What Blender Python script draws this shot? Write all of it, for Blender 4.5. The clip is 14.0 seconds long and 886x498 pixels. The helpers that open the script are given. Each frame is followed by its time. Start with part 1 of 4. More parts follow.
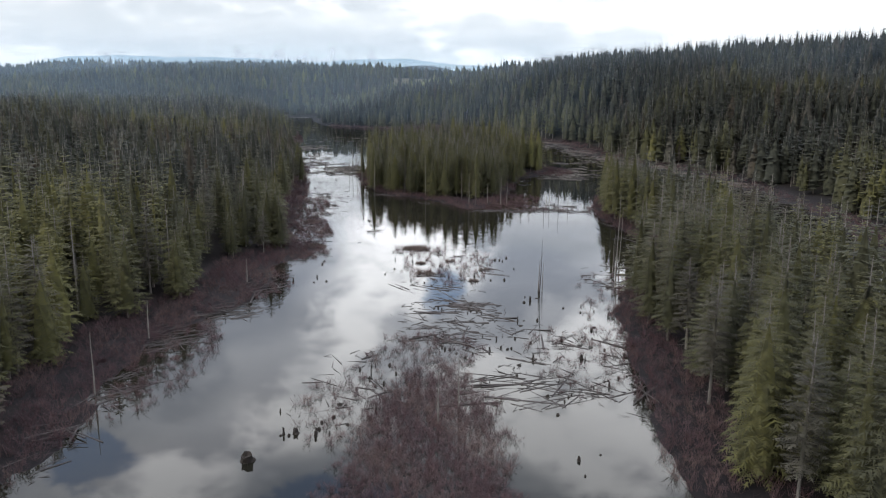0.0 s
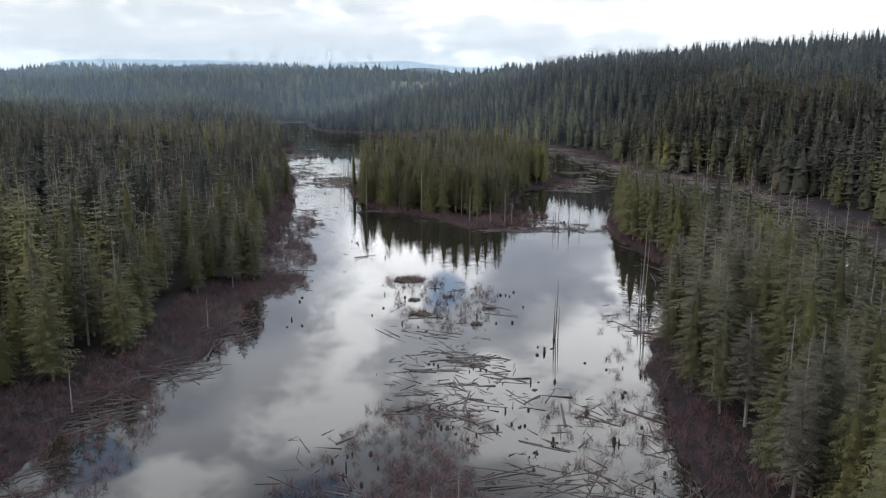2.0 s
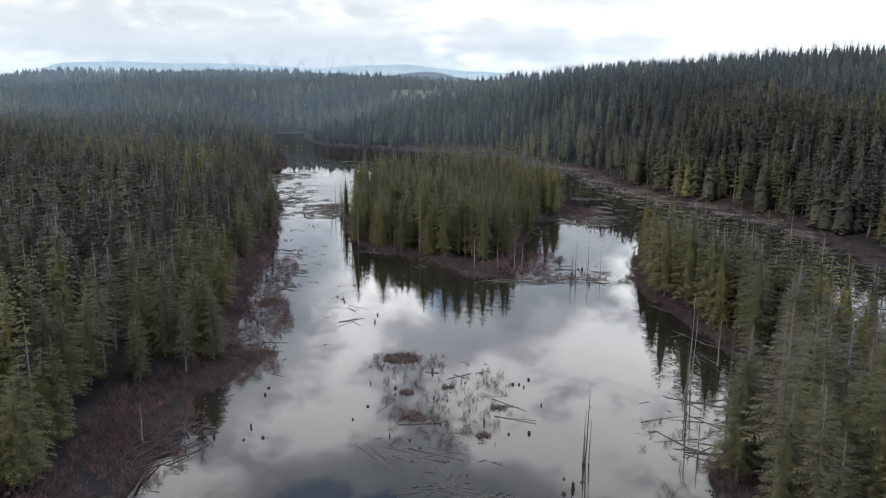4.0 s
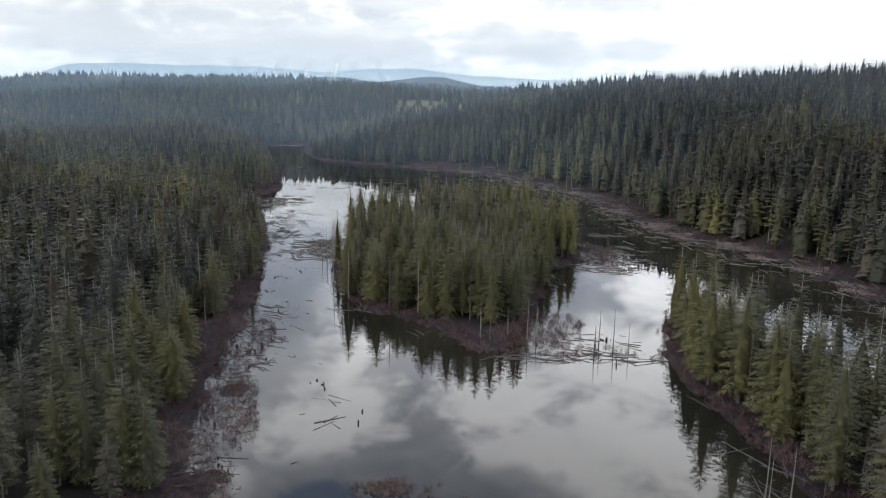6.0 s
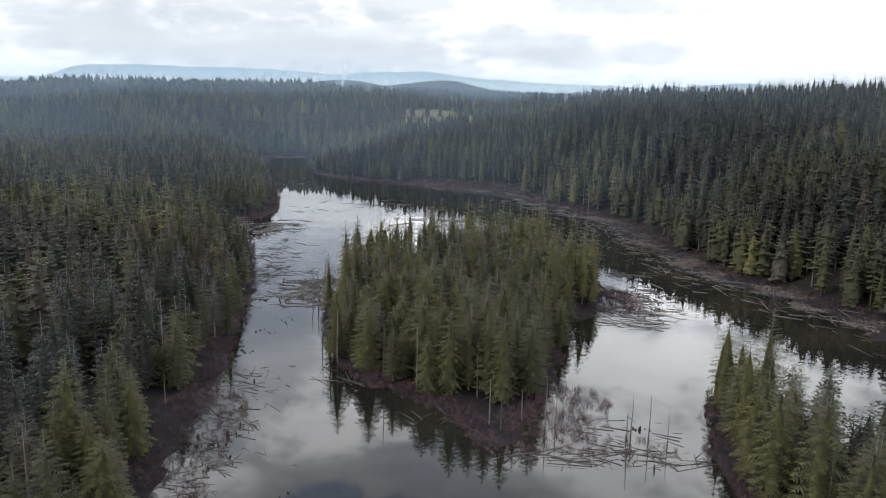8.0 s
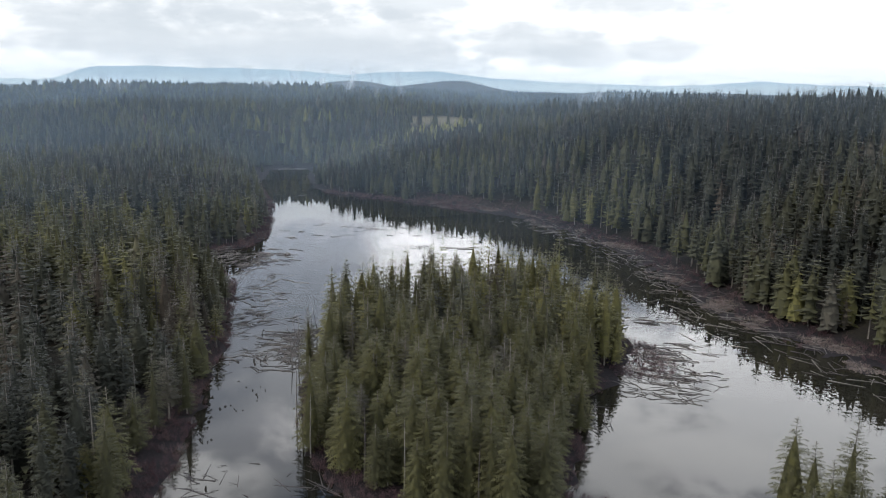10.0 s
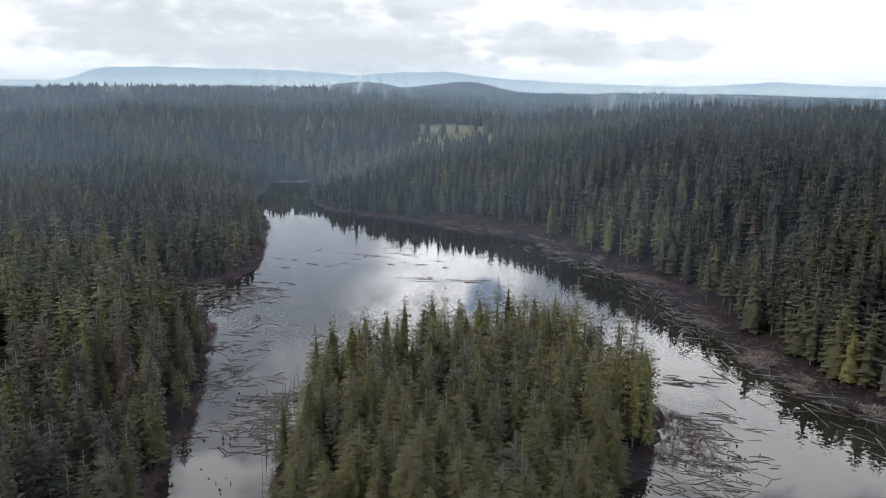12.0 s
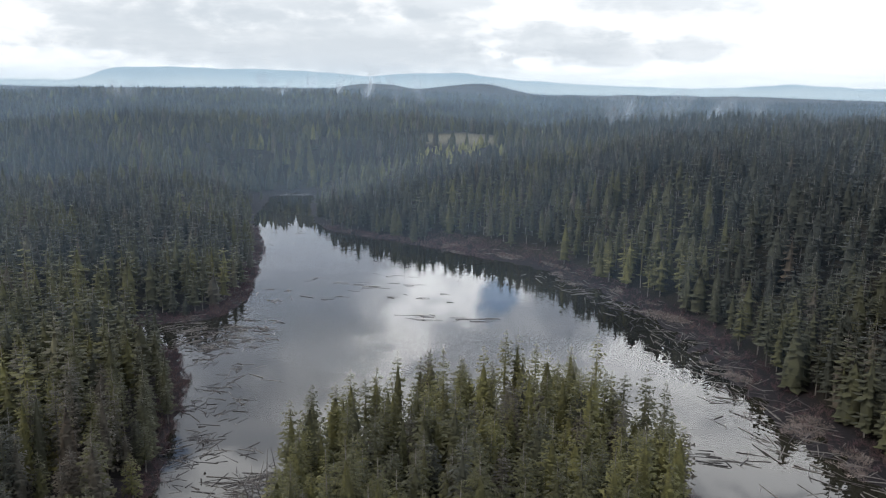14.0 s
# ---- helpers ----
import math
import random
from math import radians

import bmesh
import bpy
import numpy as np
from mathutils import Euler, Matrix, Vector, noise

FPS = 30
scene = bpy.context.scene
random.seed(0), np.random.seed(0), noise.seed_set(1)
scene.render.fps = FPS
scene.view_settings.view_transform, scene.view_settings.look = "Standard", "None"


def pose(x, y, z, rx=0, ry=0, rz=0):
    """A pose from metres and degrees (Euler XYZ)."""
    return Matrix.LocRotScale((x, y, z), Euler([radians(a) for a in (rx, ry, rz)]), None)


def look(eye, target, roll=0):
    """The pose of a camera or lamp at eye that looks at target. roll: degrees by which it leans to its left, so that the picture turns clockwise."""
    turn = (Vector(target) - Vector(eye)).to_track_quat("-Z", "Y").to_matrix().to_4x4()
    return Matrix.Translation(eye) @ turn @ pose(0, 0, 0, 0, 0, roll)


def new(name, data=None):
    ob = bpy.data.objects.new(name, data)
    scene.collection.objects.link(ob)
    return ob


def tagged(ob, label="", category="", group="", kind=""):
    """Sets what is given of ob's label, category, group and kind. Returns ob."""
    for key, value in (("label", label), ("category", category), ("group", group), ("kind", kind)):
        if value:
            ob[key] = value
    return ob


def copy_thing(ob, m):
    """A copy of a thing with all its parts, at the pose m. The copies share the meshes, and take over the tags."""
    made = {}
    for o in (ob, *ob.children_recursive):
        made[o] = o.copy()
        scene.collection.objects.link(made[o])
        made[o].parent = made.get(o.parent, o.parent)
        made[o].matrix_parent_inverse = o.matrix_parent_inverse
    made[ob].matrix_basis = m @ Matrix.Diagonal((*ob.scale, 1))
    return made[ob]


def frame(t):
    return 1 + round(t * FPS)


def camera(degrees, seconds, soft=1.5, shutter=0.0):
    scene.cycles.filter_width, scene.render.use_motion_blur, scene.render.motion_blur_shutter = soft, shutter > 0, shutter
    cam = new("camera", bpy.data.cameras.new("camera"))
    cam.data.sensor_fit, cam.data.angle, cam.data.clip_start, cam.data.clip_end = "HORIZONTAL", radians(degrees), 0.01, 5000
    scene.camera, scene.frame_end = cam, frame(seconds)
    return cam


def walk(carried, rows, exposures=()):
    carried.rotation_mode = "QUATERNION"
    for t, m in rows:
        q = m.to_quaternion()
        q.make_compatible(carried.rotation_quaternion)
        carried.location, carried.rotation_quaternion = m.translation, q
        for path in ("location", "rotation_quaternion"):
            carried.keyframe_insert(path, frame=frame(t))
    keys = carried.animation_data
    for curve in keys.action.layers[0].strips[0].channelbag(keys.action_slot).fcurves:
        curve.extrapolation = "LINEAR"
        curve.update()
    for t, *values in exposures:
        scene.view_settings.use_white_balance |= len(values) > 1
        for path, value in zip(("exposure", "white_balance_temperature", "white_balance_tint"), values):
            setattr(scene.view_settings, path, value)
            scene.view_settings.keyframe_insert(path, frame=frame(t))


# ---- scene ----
# camera: one lens; rows of seconds, place in metres, yaw, pitch, roll in degrees
cam = camera(57.5, 14.0, soft=1.2)
PATH = [
    (0.0, 0.00, -0.00, 40.00, 0.00, -12.22, 0.28),
    (0.5, 0.04, 5.05, 39.98, -0.06, -12.20, 0.24),
    (1.0, 0.16, 11.10, 40.18, -0.05, -12.17, 0.16),
    (1.5, 0.38, 17.95, 40.36, -0.01, -12.12, 0.07),
    (2.0, 0.58, 25.20, 40.65, 0.02, -12.08, 0.04),
    (2.5, 0.72, 32.50, 41.45, 0.05, -12.03, 0.04),
    (3.0, 0.80, 39.85, 42.95, 0.09, -11.98, 0.08),
    (5.5, 1.57, 78.58, 51.44, 0.53, -11.73, 0.64),
    (6.0, 1.77, 85.87, 53.28, 0.67, -11.67, 0.80),
    (6.5, 1.92, 93.05, 54.89, 0.82, -11.62, 0.94),
    (7.0, 2.07, 100.33, 56.54, 1.01, -11.58, 1.07),
    (7.5, 2.22, 107.61, 58.07, 1.20, -11.57, 1.13),
    (8.0, 2.45, 115.05, 59.66, 1.39, -11.54, 1.17),
    (10.5, 4.82, 155.73, 68.00, 2.49, -11.67, 0.80),
    (11.0, 4.98, 163.25, 69.66, 2.69, -11.67, 0.80),
    (11.5, 5.07, 170.64, 71.17, 2.87, -11.70, 0.79),
    (12.0, 5.21, 178.02, 72.80, 3.06, -11.70, 0.83),
    (12.5, 5.44, 185.17, 74.42, 3.26, -11.71, 0.94),
    (13.0, 5.74, 192.30, 76.18, 3.49, -11.69, 1.05),
    (13.5, 6.02, 199.28, 77.75, 3.72, -11.71, 1.07),
    (14.0, 6.23, 206.42, 79.32, 3.93, -11.72, 1.03),
]


def flown(x, y, z, yaw, pitch, roll):
    a, b = radians(yaw), radians(pitch)
    way = Vector((-math.sin(a) * math.cos(b), math.cos(a) * math.cos(b), math.sin(b)))
    return look((x, y, z), Vector((x, y, z)) + 10 * way, roll)


walk(cam, [(t, flown(*r)) for t, *r in PATH], exposures=((0.0, 0.10), (3.0, 0.08), (8.0, 0.04), (11.0, -0.02), (14.0, -0.07)))

# ---- light ----
SUN_FROM = Vector((-0.75, -0.45, 0.72)).normalized()
elev = math.asin(SUN_FROM.z)
sun = new("sun", bpy.data.lights.new("sun", "SUN"))
sun.data.energy, sun.data.angle, sun.data.color = 1.6, radians(10), (1.0, 0.92, 0.78)
sun.matrix_world = look(SUN_FROM * 100, (0, 0, 0))


class Nodes:
    """Small helper to write node trees in a few lines."""

    def __init__(self, tree):
        self.tree = tree
        tree.nodes.clear()

    def add(self, kind, **props):
        n = self.tree.nodes.new(kind)
        for k, v in props.items():
            if k == "inputs":
                for name, value in v.items():
                    s = n.inputs[name]
                    if isinstance(value, bpy.types.NodeSocket):
                        self.tree.links.new(value, s)
                    else:
                        s.default_value = value
            elif k == "noise_dimensions":
                n.noise_dimensions = v
            elif k == "operation":
                n.operation = v
            elif k == "attribute_name":
                n.attribute_name = v
            elif k == "sky_type":
                n.sky_type = v
            elif k == "data_type":
                n.data_type = v
            elif k == "blend_type":
                n.blend_type = v
            elif k == "interpolation_type":
                n.interpolation_type = v
        return n

    def math(self, op, a, b=0.0, c=0.0):
        n = self.add("ShaderNodeMath", operation=op)
        for s, v in zip(n.inputs, (a, b, c)):
            if isinstance(v, bpy.types.NodeSocket):
                self.tree.links.new(v, s)
            else:
                s.default_value = v
        return n.outputs[0]

    def mix(self, fac, a, b, blend="MIX"):
        n = self.add("ShaderNodeMix", data_type="RGBA", blend_type=blend)
        for s, v in zip((n.inputs[0], n.inputs[6], n.inputs[7]), (fac, a, b)):
            if isinstance(v, bpy.types.NodeSocket):
                self.tree.links.new(v, s)
            else:
                s.default_value = v if s.type == "VALUE" else (*v[:3], 1.0)
        return n.outputs[2]

    def smooth(self, value, lo, hi, out_lo=0.0, out_hi=1.0):
        n = self.add("ShaderNodeMapRange", interpolation_type="SMOOTHSTEP",
                     inputs={"Value": value, "From Min": lo, "From Max": hi, "To Min": out_lo, "To Max": out_hi})
        return n.outputs[0]

    def noise(self, vector, scale, detail=4.0, rough=0.55, distort=0.0, out=0):
        n = self.add("ShaderNodeTexNoise", inputs={"Scale": scale, "Detail": detail, "Roughness": rough, "Distortion": distort})
        if vector is not None:
            self.tree.links.new(vector, n.inputs["Vector"])
        return n.outputs[out]


world = bpy.data.worlds.new("sky")
scene.world = world
world.use_nodes = True
W = Nodes(world.node_tree)
coord = W.add("ShaderNodeTexCoord").outputs["Generated"]
sep = W.add("ShaderNodeSeparateXYZ", inputs={0: coord})
sky = W.add("ShaderNodeTexSky", sky_type="NISHITA")
sky.sun_disc, sky.sun_elevation, sky.sun_rotation = False, elev, math.atan2(SUN_FROM.x, SUN_FROM.y)
up = W.math("MAXIMUM", sep.outputs[2], 0.0)
# clouds lie in a flat layer: the direction is laid onto a plane overhead
flat = W.math("DIVIDE", 1.0, W.math("ADD", up, 0.07))
plane = W.add("ShaderNodeCombineXYZ", inputs={0: W.math("MULTIPLY", sep.outputs[0], flat), 1: W.math("MULTIPLY", sep.outputs[1], flat), 2: 3.7}).outputs[0]
large = W.noise(plane, 0.75, 5.0, 0.52, 0.25)
body = W.noise(plane, 2.1, 7.0, 0.58, 0.3)
shade = W.smooth(W.math("ADD", W.math("MULTIPLY", large, 0.6), W.math("MULTIPLY", body, 0.4)), 0.40, 0.62)
az = W.math("MULTIPLY", W.math("ARCTAN2", sep.outputs[0], sep.outputs[1]), 57.2958)
el = W.math("MULTIPLY", W.math("ARCSINE", sep.outputs[2]), 57.2958)
angles = W.add("ShaderNodeCombineXYZ", inputs={0: az, 1: W.math("MULTIPLY", el, 2.0), 2: 1.0}).outputs[0]
ragged = W.math("MULTIPLY", W.math("SUBTRACT", W.noise(angles, 0.24, 8.0, 0.60, 0.3), 0.5), 5.0)


fine_angles = W.add("ShaderNodeCombineXYZ", inputs={0: az, 1: W.math("MULTIPLY", el, 2.2), 2: 4.0}).outputs[0]
torn = W.math("MULTIPLY", W.math("SUBTRACT", W.noise(fine_angles, 0.36, 6.0, 0.55, 0.15), 0.5), 6.5)


def cloud(a, e, w, h, soft=1.7, edge=ragged):
    """Share of a cloud centred at azimuth a and elevation e, w by h degrees, with a ragged edge."""
    da = W.math("DIVIDE", W.math("SUBTRACT", az, a), w)
    de = W.math("DIVIDE", W.math("SUBTRACT", el, e), h)
    d = W.math("ADD", W.math("MULTIPLY", da, da), W.math("MULTIPLY", de, de))
    return W.smooth(W.math("ADD", d, edge), 0.35 + soft, 0.35)


# a bright veil, whiter and stronger away from the horizon, with grey-blue cloud bodies in it
high = W.smooth(el, 5.0, 15.0)
veil = W.mix(high, (1.30, 1.33, 1.36), (1.68, 1.77, 1.97))
dim = W.mix(high, (1.12, 1.15, 1.18), (0.95, 1.05, 1.24))
colour = W.mix(shade, dim, veil)
near_sky = W.smooth(el, 1.9, -0.2)
colour = W.mix(W.math("MULTIPLY", near_sky, 0.6), colour, (0.82, 0.93, 1.0))
GREY = [(-14, 2.6, 11, 1.6), (-17, 4.6, 6, 1.0), (-9, 1.7, 7, 0.9), (3.2, 2.7, 3.4, 1.0), (-4.5, 5.4, 3.2, 0.8), (10.5, 5.3, 4.2, 0.7), (7.5, 2.2, 2.2, 0.8), (-24, 3.5, 5, 2.0), (12.5, 2.3, 2.0, 0.7)]
for c in GREY:
    colour = W.mix(W.math("MULTIPLY", cloud(*c, 3.0, torn), 0.68), colour, (0.68, 0.75, 0.82))
BRIGHT = [(-2.5, 13.2, 5.0, 2.8), (-7.5, 17.0, 3.0, 3.5), (12, 18.5, 5, 2.8), (11, 25.5, 9, 3.0), (22, 22.0, 9, 5.0), (-10, 22.0, 5.5, 4.0), (-20, 27.5, 5, 2.0), (3, 22, 4, 2), (16, 14, 4, 2.5)]
for c in BRIGHT:
    colour = W.mix(W.math("MULTIPLY", cloud(*c), 0.85), colour, (3.6, 3.65, 3.75))
DARK = [(-12.5, 13.5, 5.0, 3.6), (-8.5, 29.0, 7.5, 2.6), (6.5, 15.0, 3.2, 2.8), (-15.5, 18.5, 6, 4.0), (5, 28.5, 4, 1.6)]
for c in DARK:
    colour = W.mix(W.math("MULTIPLY", cloud(*c), 0.7), colour, (0.80, 0.90, 1.10))
blue = W.mix(1.0, sky.outputs[0], (0.25, 0.27, 0.30), "MULTIPLY")
colour = W.mix(W.math("MULTIPLY", cloud(0.2, 15.1, 1.4, 1.6, 1.4), 0.85), colour, blue)
for c in ((-25.5, 25.0, 3.2, 2.0, 0.9), (-9, 29.2, 6, 1.6, 0.9), (-30, 22, 3, 2, 0.9)):
    colour = W.mix(W.math("MULTIPLY", cloud(*c), 0.8), colour, blue)
sky_colour = colour
back = W.add("ShaderNodeBackground", inputs={"Color": sky_colour, "Strength": 1.0})
W.tree.links.new(back.outputs[0], W.add("ShaderNodeOutputWorld").inputs[0])


# ---- materials ----
def material(name, build):
    m = bpy.data.materials.new(name)
    m.use_nodes = True
    n = Nodes(m.node_tree)
    p = n.add("ShaderNodeBsdfPrincipled")
    p.inputs["Specular IOR Level"].default_value = 0.25
    n.tree.links.new(p.outputs[0], n.add("ShaderNodeOutputMaterial").inputs[0])
    build(n, p)
    return m


def put(n, p, key, socket):
    n.tree.links.new(socket, p.inputs[key])


def ramp(n, fac, stops):
    r = n.add("ShaderNodeValToRGB")
    n.tree.links.new(fac, r.inputs[0])
    e = r.color_ramp.elements
    e[0].position, e[0].color = stops[0][0], (*stops[0][1], 1)
    e[1].position, e[1].color = stops[-1][0], (*stops[-1][1], 1)
    for pos, col in stops[1:-1]:
        k = e.new(pos)
        k.color = (*col, 1)
    return r.outputs[0]


# the bright stop at 0.76 paints sunlight onto one patch of trees
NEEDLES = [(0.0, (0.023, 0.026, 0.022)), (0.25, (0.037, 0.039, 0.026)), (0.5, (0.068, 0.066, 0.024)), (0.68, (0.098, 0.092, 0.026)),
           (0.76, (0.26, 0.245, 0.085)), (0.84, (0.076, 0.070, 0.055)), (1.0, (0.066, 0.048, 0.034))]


def needles(base=0.0, span=0.0):
    def build(n, p):
        if span:
            t = n.math("ADD", n.math("MULTIPLY", n.add("ShaderNodeObjectInfo").outputs["Random"], span), base)
        else:
            t = n.add("ShaderNodeAttribute", attribute_name="tint").outputs["Fac"]
        place = n.add("ShaderNodeNewGeometry").outputs["Position"]
        col = ramp(n, t, NEEDLES)
        fine = n.noise(place, 1.1, 4.0, 0.65)
        col = n.mix(n.smooth(fine, 0.36, 0.70, 0.0, 0.40), col, (0.072, 0.071, 0.048))
        leaf = n.add("ShaderNodeNewGeometry").outputs["Random Per Island"]
        col = n.mix(n.math("MULTIPLY", leaf, 0.5), col, (0.018, 0.020, 0.017))
        put(n, p, "Base Color", col)
        p.inputs["Roughness"].default_value = 0.8
        # boughs shade as the outside of a crown, with some of each spray's own facing
        grown = n.add("ShaderNodeAttribute", attribute_name="outward").outputs["Vector"]
        turned = n.add("ShaderNodeVectorTransform")
        turned.vector_type, turned.convert_from, turned.convert_to = "NORMAL", "OBJECT", "WORLD"
        n.tree.links.new(grown, turned.inputs[0])
        own = n.add("ShaderNodeVectorMath", operation="SCALE", inputs={0: n.add("ShaderNodeNewGeometry").outputs["Normal"], "Scale": 0.55})
        both = n.add("ShaderNodeVectorMath", operation="ADD", inputs={0: turned.outputs[0], 1: own.outputs[0]})
        put(n, p, "Normal", n.add("ShaderNodeVectorMath", operation="NORMALIZE", inputs={0: both.outputs[0]}).outputs[0])
    return build


mat_needles_single = [material("conifer_needles_" + w, needles(*q_)) for w, q_ in (("olive", (0.46, 0.16)), ("yellow_green", (0.55, 0.13)), ("dark", (0.34, 0.16)), ("grey", (0.82, 0.12)))]
mat_needles = material("conifer_needles", needles())


def bark_build(dark, light, scale=6.0):
    def build(n, p):
        place = n.add("ShaderNodeTexCoord").outputs["Object"]
        streak = n.add("ShaderNodeMapping", inputs={"Vector": place, "Scale": (scale, scale, scale * 0.12)}).outputs[0]
        a = n.noise(streak, 3.0, 5.0, 0.6)
        b = n.noise(place, 0.7, 3.0, 0.5)
        col = n.mix(n.smooth(a, 0.3, 0.7), dark, light)
        col = n.mix(n.smooth(b, 0.35, 0.8, 0.0, 0.45), col, [c * 0.5 for c in dark])
        t = n.add("ShaderNodeObjectInfo").outputs["Random"]
        col = n.mix(n.math("MULTIPLY", t, 0.45), col, dark)
        put(n, p, "Base Color", col)
        p.inputs["Roughness"].default_value = 0.85
        bump = n.add("ShaderNodeBump", inputs={"Strength": 0.4, "Distance": 0.03, "Height": a})
        put(n, p, "Normal", bump.outputs[0])
    return build


mat_bark = material("grey_bark", bark_build((0.09, 0.08, 0.07), (0.26, 0.24, 0.22)))
mat_dead = material("bleached_dead_wood", bark_build((0.10, 0.09, 0.08), (0.30, 0.28, 0.26)))
mat_log = material("wet_grey_log", bark_build((0.036, 0.031, 0.031), (0.140, 0.124, 0.122), 4.0))
mat_stump = material("rotting_stump", bark_build((0.018, 0.015, 0.013), (0.060, 0.050, 0.044), 5.0))


def twig_build(stops):
    def build(n, p):
        t = n.add("ShaderNodeAttribute", attribute_name="tint").outputs["Fac"]
        leaf = n.add("ShaderNodeNewGeometry").outputs["Random Per Island"]
        col = ramp(n, n.math("ADD", n.math("MULTIPLY", t, 0.7), n.math("MULTIPLY", leaf, 0.3)), stops)
        put(n, p, "Base Color", col)
        p.inputs["Roughness"].default_value = 0.9
    return build


mat_twigs = material("bare_shrub_twigs", twig_build([(0.0, (0.056, 0.029, 0.035)), (0.4, (0.088, 0.053, 0.055)), (0.75, (0.124, 0.086, 0.076)), (1.0, (0.175, 0.104, 0.060))]))
mat_sedge = material("dry_sedge", twig_build([(0.0, (0.075, 0.057, 0.050)), (0.6, (0.15, 0.120, 0.105)), (1.0, (0.22, 0.185, 0.16))]))


def ground_build(n, p):
    place = n.add("ShaderNodeNewGeometry").outputs["Position"]
    a = n.noise(place, 0.12, 5.0, 0.6)
    b = n.noise(place, 1.3, 6.0, 0.65)
    height = n.add("ShaderNodeSeparateXYZ", inputs={0: place}).outputs[2]
    mud = n.mix(n.smooth(b, 0.35, 0.7), (0.006, 0.005, 0.006), (0.015, 0.011, 0.013))
    moss = n.mix(n.smooth(b, 0.35, 0.7), (0.012, 0.011, 0.007), (0.030, 0.026, 0.016))
    col = n.mix(n.smooth(height, 0.3, 1.6), mud, moss)
    col = n.mix(n.smooth(a, 0.4, 0.7, 0.0, 0.6), col, (0.014, 0.010, 0.011))
    cut = n.add("ShaderNodeAttribute", attribute_name="cleared").outputs["Fac"]
    slash = n.mix(n.smooth(b, 0.35, 0.65), (0.07, 0.064, 0.036), (0.15, 0.128, 0.076))
    col = n.mix(cut, col, slash)
    put(n, p, "Base Color", col)
    p.inputs["Roughness"].default_value = 0.9
    put(n, p, "Normal", n.add("ShaderNodeBump", inputs={"Strength": 0.6, "Distance": 0.2, "Height": b}).outputs[0])


mat_ground = material("boggy_forest_floor", ground_build)


def water_build(n, p):
    place = n.add("ShaderNodeNewGeometry").outputs["Position"]
    silt = n.noise(place, 0.03, 4.0, 0.5)
    put(n, p, "Base Color", n.mix(n.smooth(silt, 0.35, 0.7), (0.010, 0.010, 0.008), (0.022, 0.020, 0.014)))
    p.inputs["Roughness"].default_value = 0.015
    p.inputs["IOR"].default_value = 1.333
    p.inputs["Specular IOR Level"].default_value = 0.5
    ripple = n.add("ShaderNodeMapping", inputs={"Vector": place, "Scale": (0.5, 1.4, 1.0)}).outputs[0]
    r = n.noise(ripple, 0.9, 3.0, 0.5)
    calm = n.smooth(n.noise(place, 0.018, 3.0, 0.5), 0.35, 0.7, 0.2, 1.0)
    put(n, p, "Normal", n.add("ShaderNodeBump", inputs={"Strength": n.math("MULTIPLY", calm, 0.016), "Distance": 0.05, "Height": r}).outputs[0])


mat_water = material("still_dark_lake_water", water_build)

# ---- plan: the shores, in metres ----
LEFT_SHORE = [(-46, -80), (-44, 40), (-42.5, 74), (-40.5, 82), (-43, 94), (-44, 100), (-42.5, 107), (-44.5, 117), (-42, 123), (-38, 130), (-34, 138), (-33, 153), (-35, 168), (-28, 186), (-36, 191),
              (-39, 213), (-43, 232), (-44, 256), (-47, 277), (-51, 303), (-57, 338), (-60, 352), (-66, 375), (-74, 402), (-86, 428)]
COVE = [(-110, 440), (-112, 448), (-86, 461), (-84, 486), (-93, 530), (-108, 589), (-128, 640), (-136, 665), (-143, 716), (-150, 745), (-137, 768), (-122, 752)]
FAR_SHORE = [(-114, 709), (-104, 670), (-97, 648), (-81, 623), (-61, 612), (-43, 600), (-24, 588), (-1, 569), (14, 560)]
MUD_BANK = [(27, 545), (36, 523), (47, 503), (57, 485), (63, 462), (66, 435), (69, 417), (72, 396), (77, 376), (91, 346), (103, 316), (108, 265), (104, 235),
            (100, 205), (98, 165), (97, 125), (90, 104), (80, 112)]
SPIT = [(73, 140), (71, 175), (73, 205), (71, 235), (66, 258), (59, 271), (51, 267), (48, 255), (44, 240), (45, 227), (47, 209), (49, 195), (50, 175), (45, 165),
        (41, 158), (33, 146), (29, 133), (28, 118), (26, 101), (24, 88), (24, 73), (26, 40), (30, -80)]
ISLAND = [(7, 240), (0, 254), (-8, 262), (-18, 269), (-26, 283), (-30, 300), (-33, 312), (-35, 330), (-34, 345), (-29, 364), (-18, 382), (-5, 392), (10, 396),
          (25, 399), (34, 390), (41, 374), (46, 362), (47, 350), (43, 337), (37, 322), (30, 314), (27, 300), (25, 286), (21, 268), (16, 254), (12, 244)]
REED_BED = [(-11, 50), (-11, 72), (-9, 86), (-7, 97), (-5, 106), (-1, 109), (4, 101), (6, 90), (7, 76), (7, 50)]


def wobble(points, step=3.0, size=1.4):
    """A shore line through the corners, cut into short steps that wander a little."""
    out = []
    for (ax, ay), (bx, by) in zip(points, points[1:] + points[:1]):
        n = max(1, int(math.hypot(bx - ax, by - ay) / step))
        for i in range(n):
            x, y = ax + (bx - ax) * i / n, ay + (by - ay) * i / n
            v = noise.noise_vector((x * 0.11, y * 0.11, 0.3)) + 0.6 * noise.noise_vector((x * 0.33, y * 0.33, 4.3))
            out.append((x + size * v.x, y + size * v.y))
    return np.array(out)


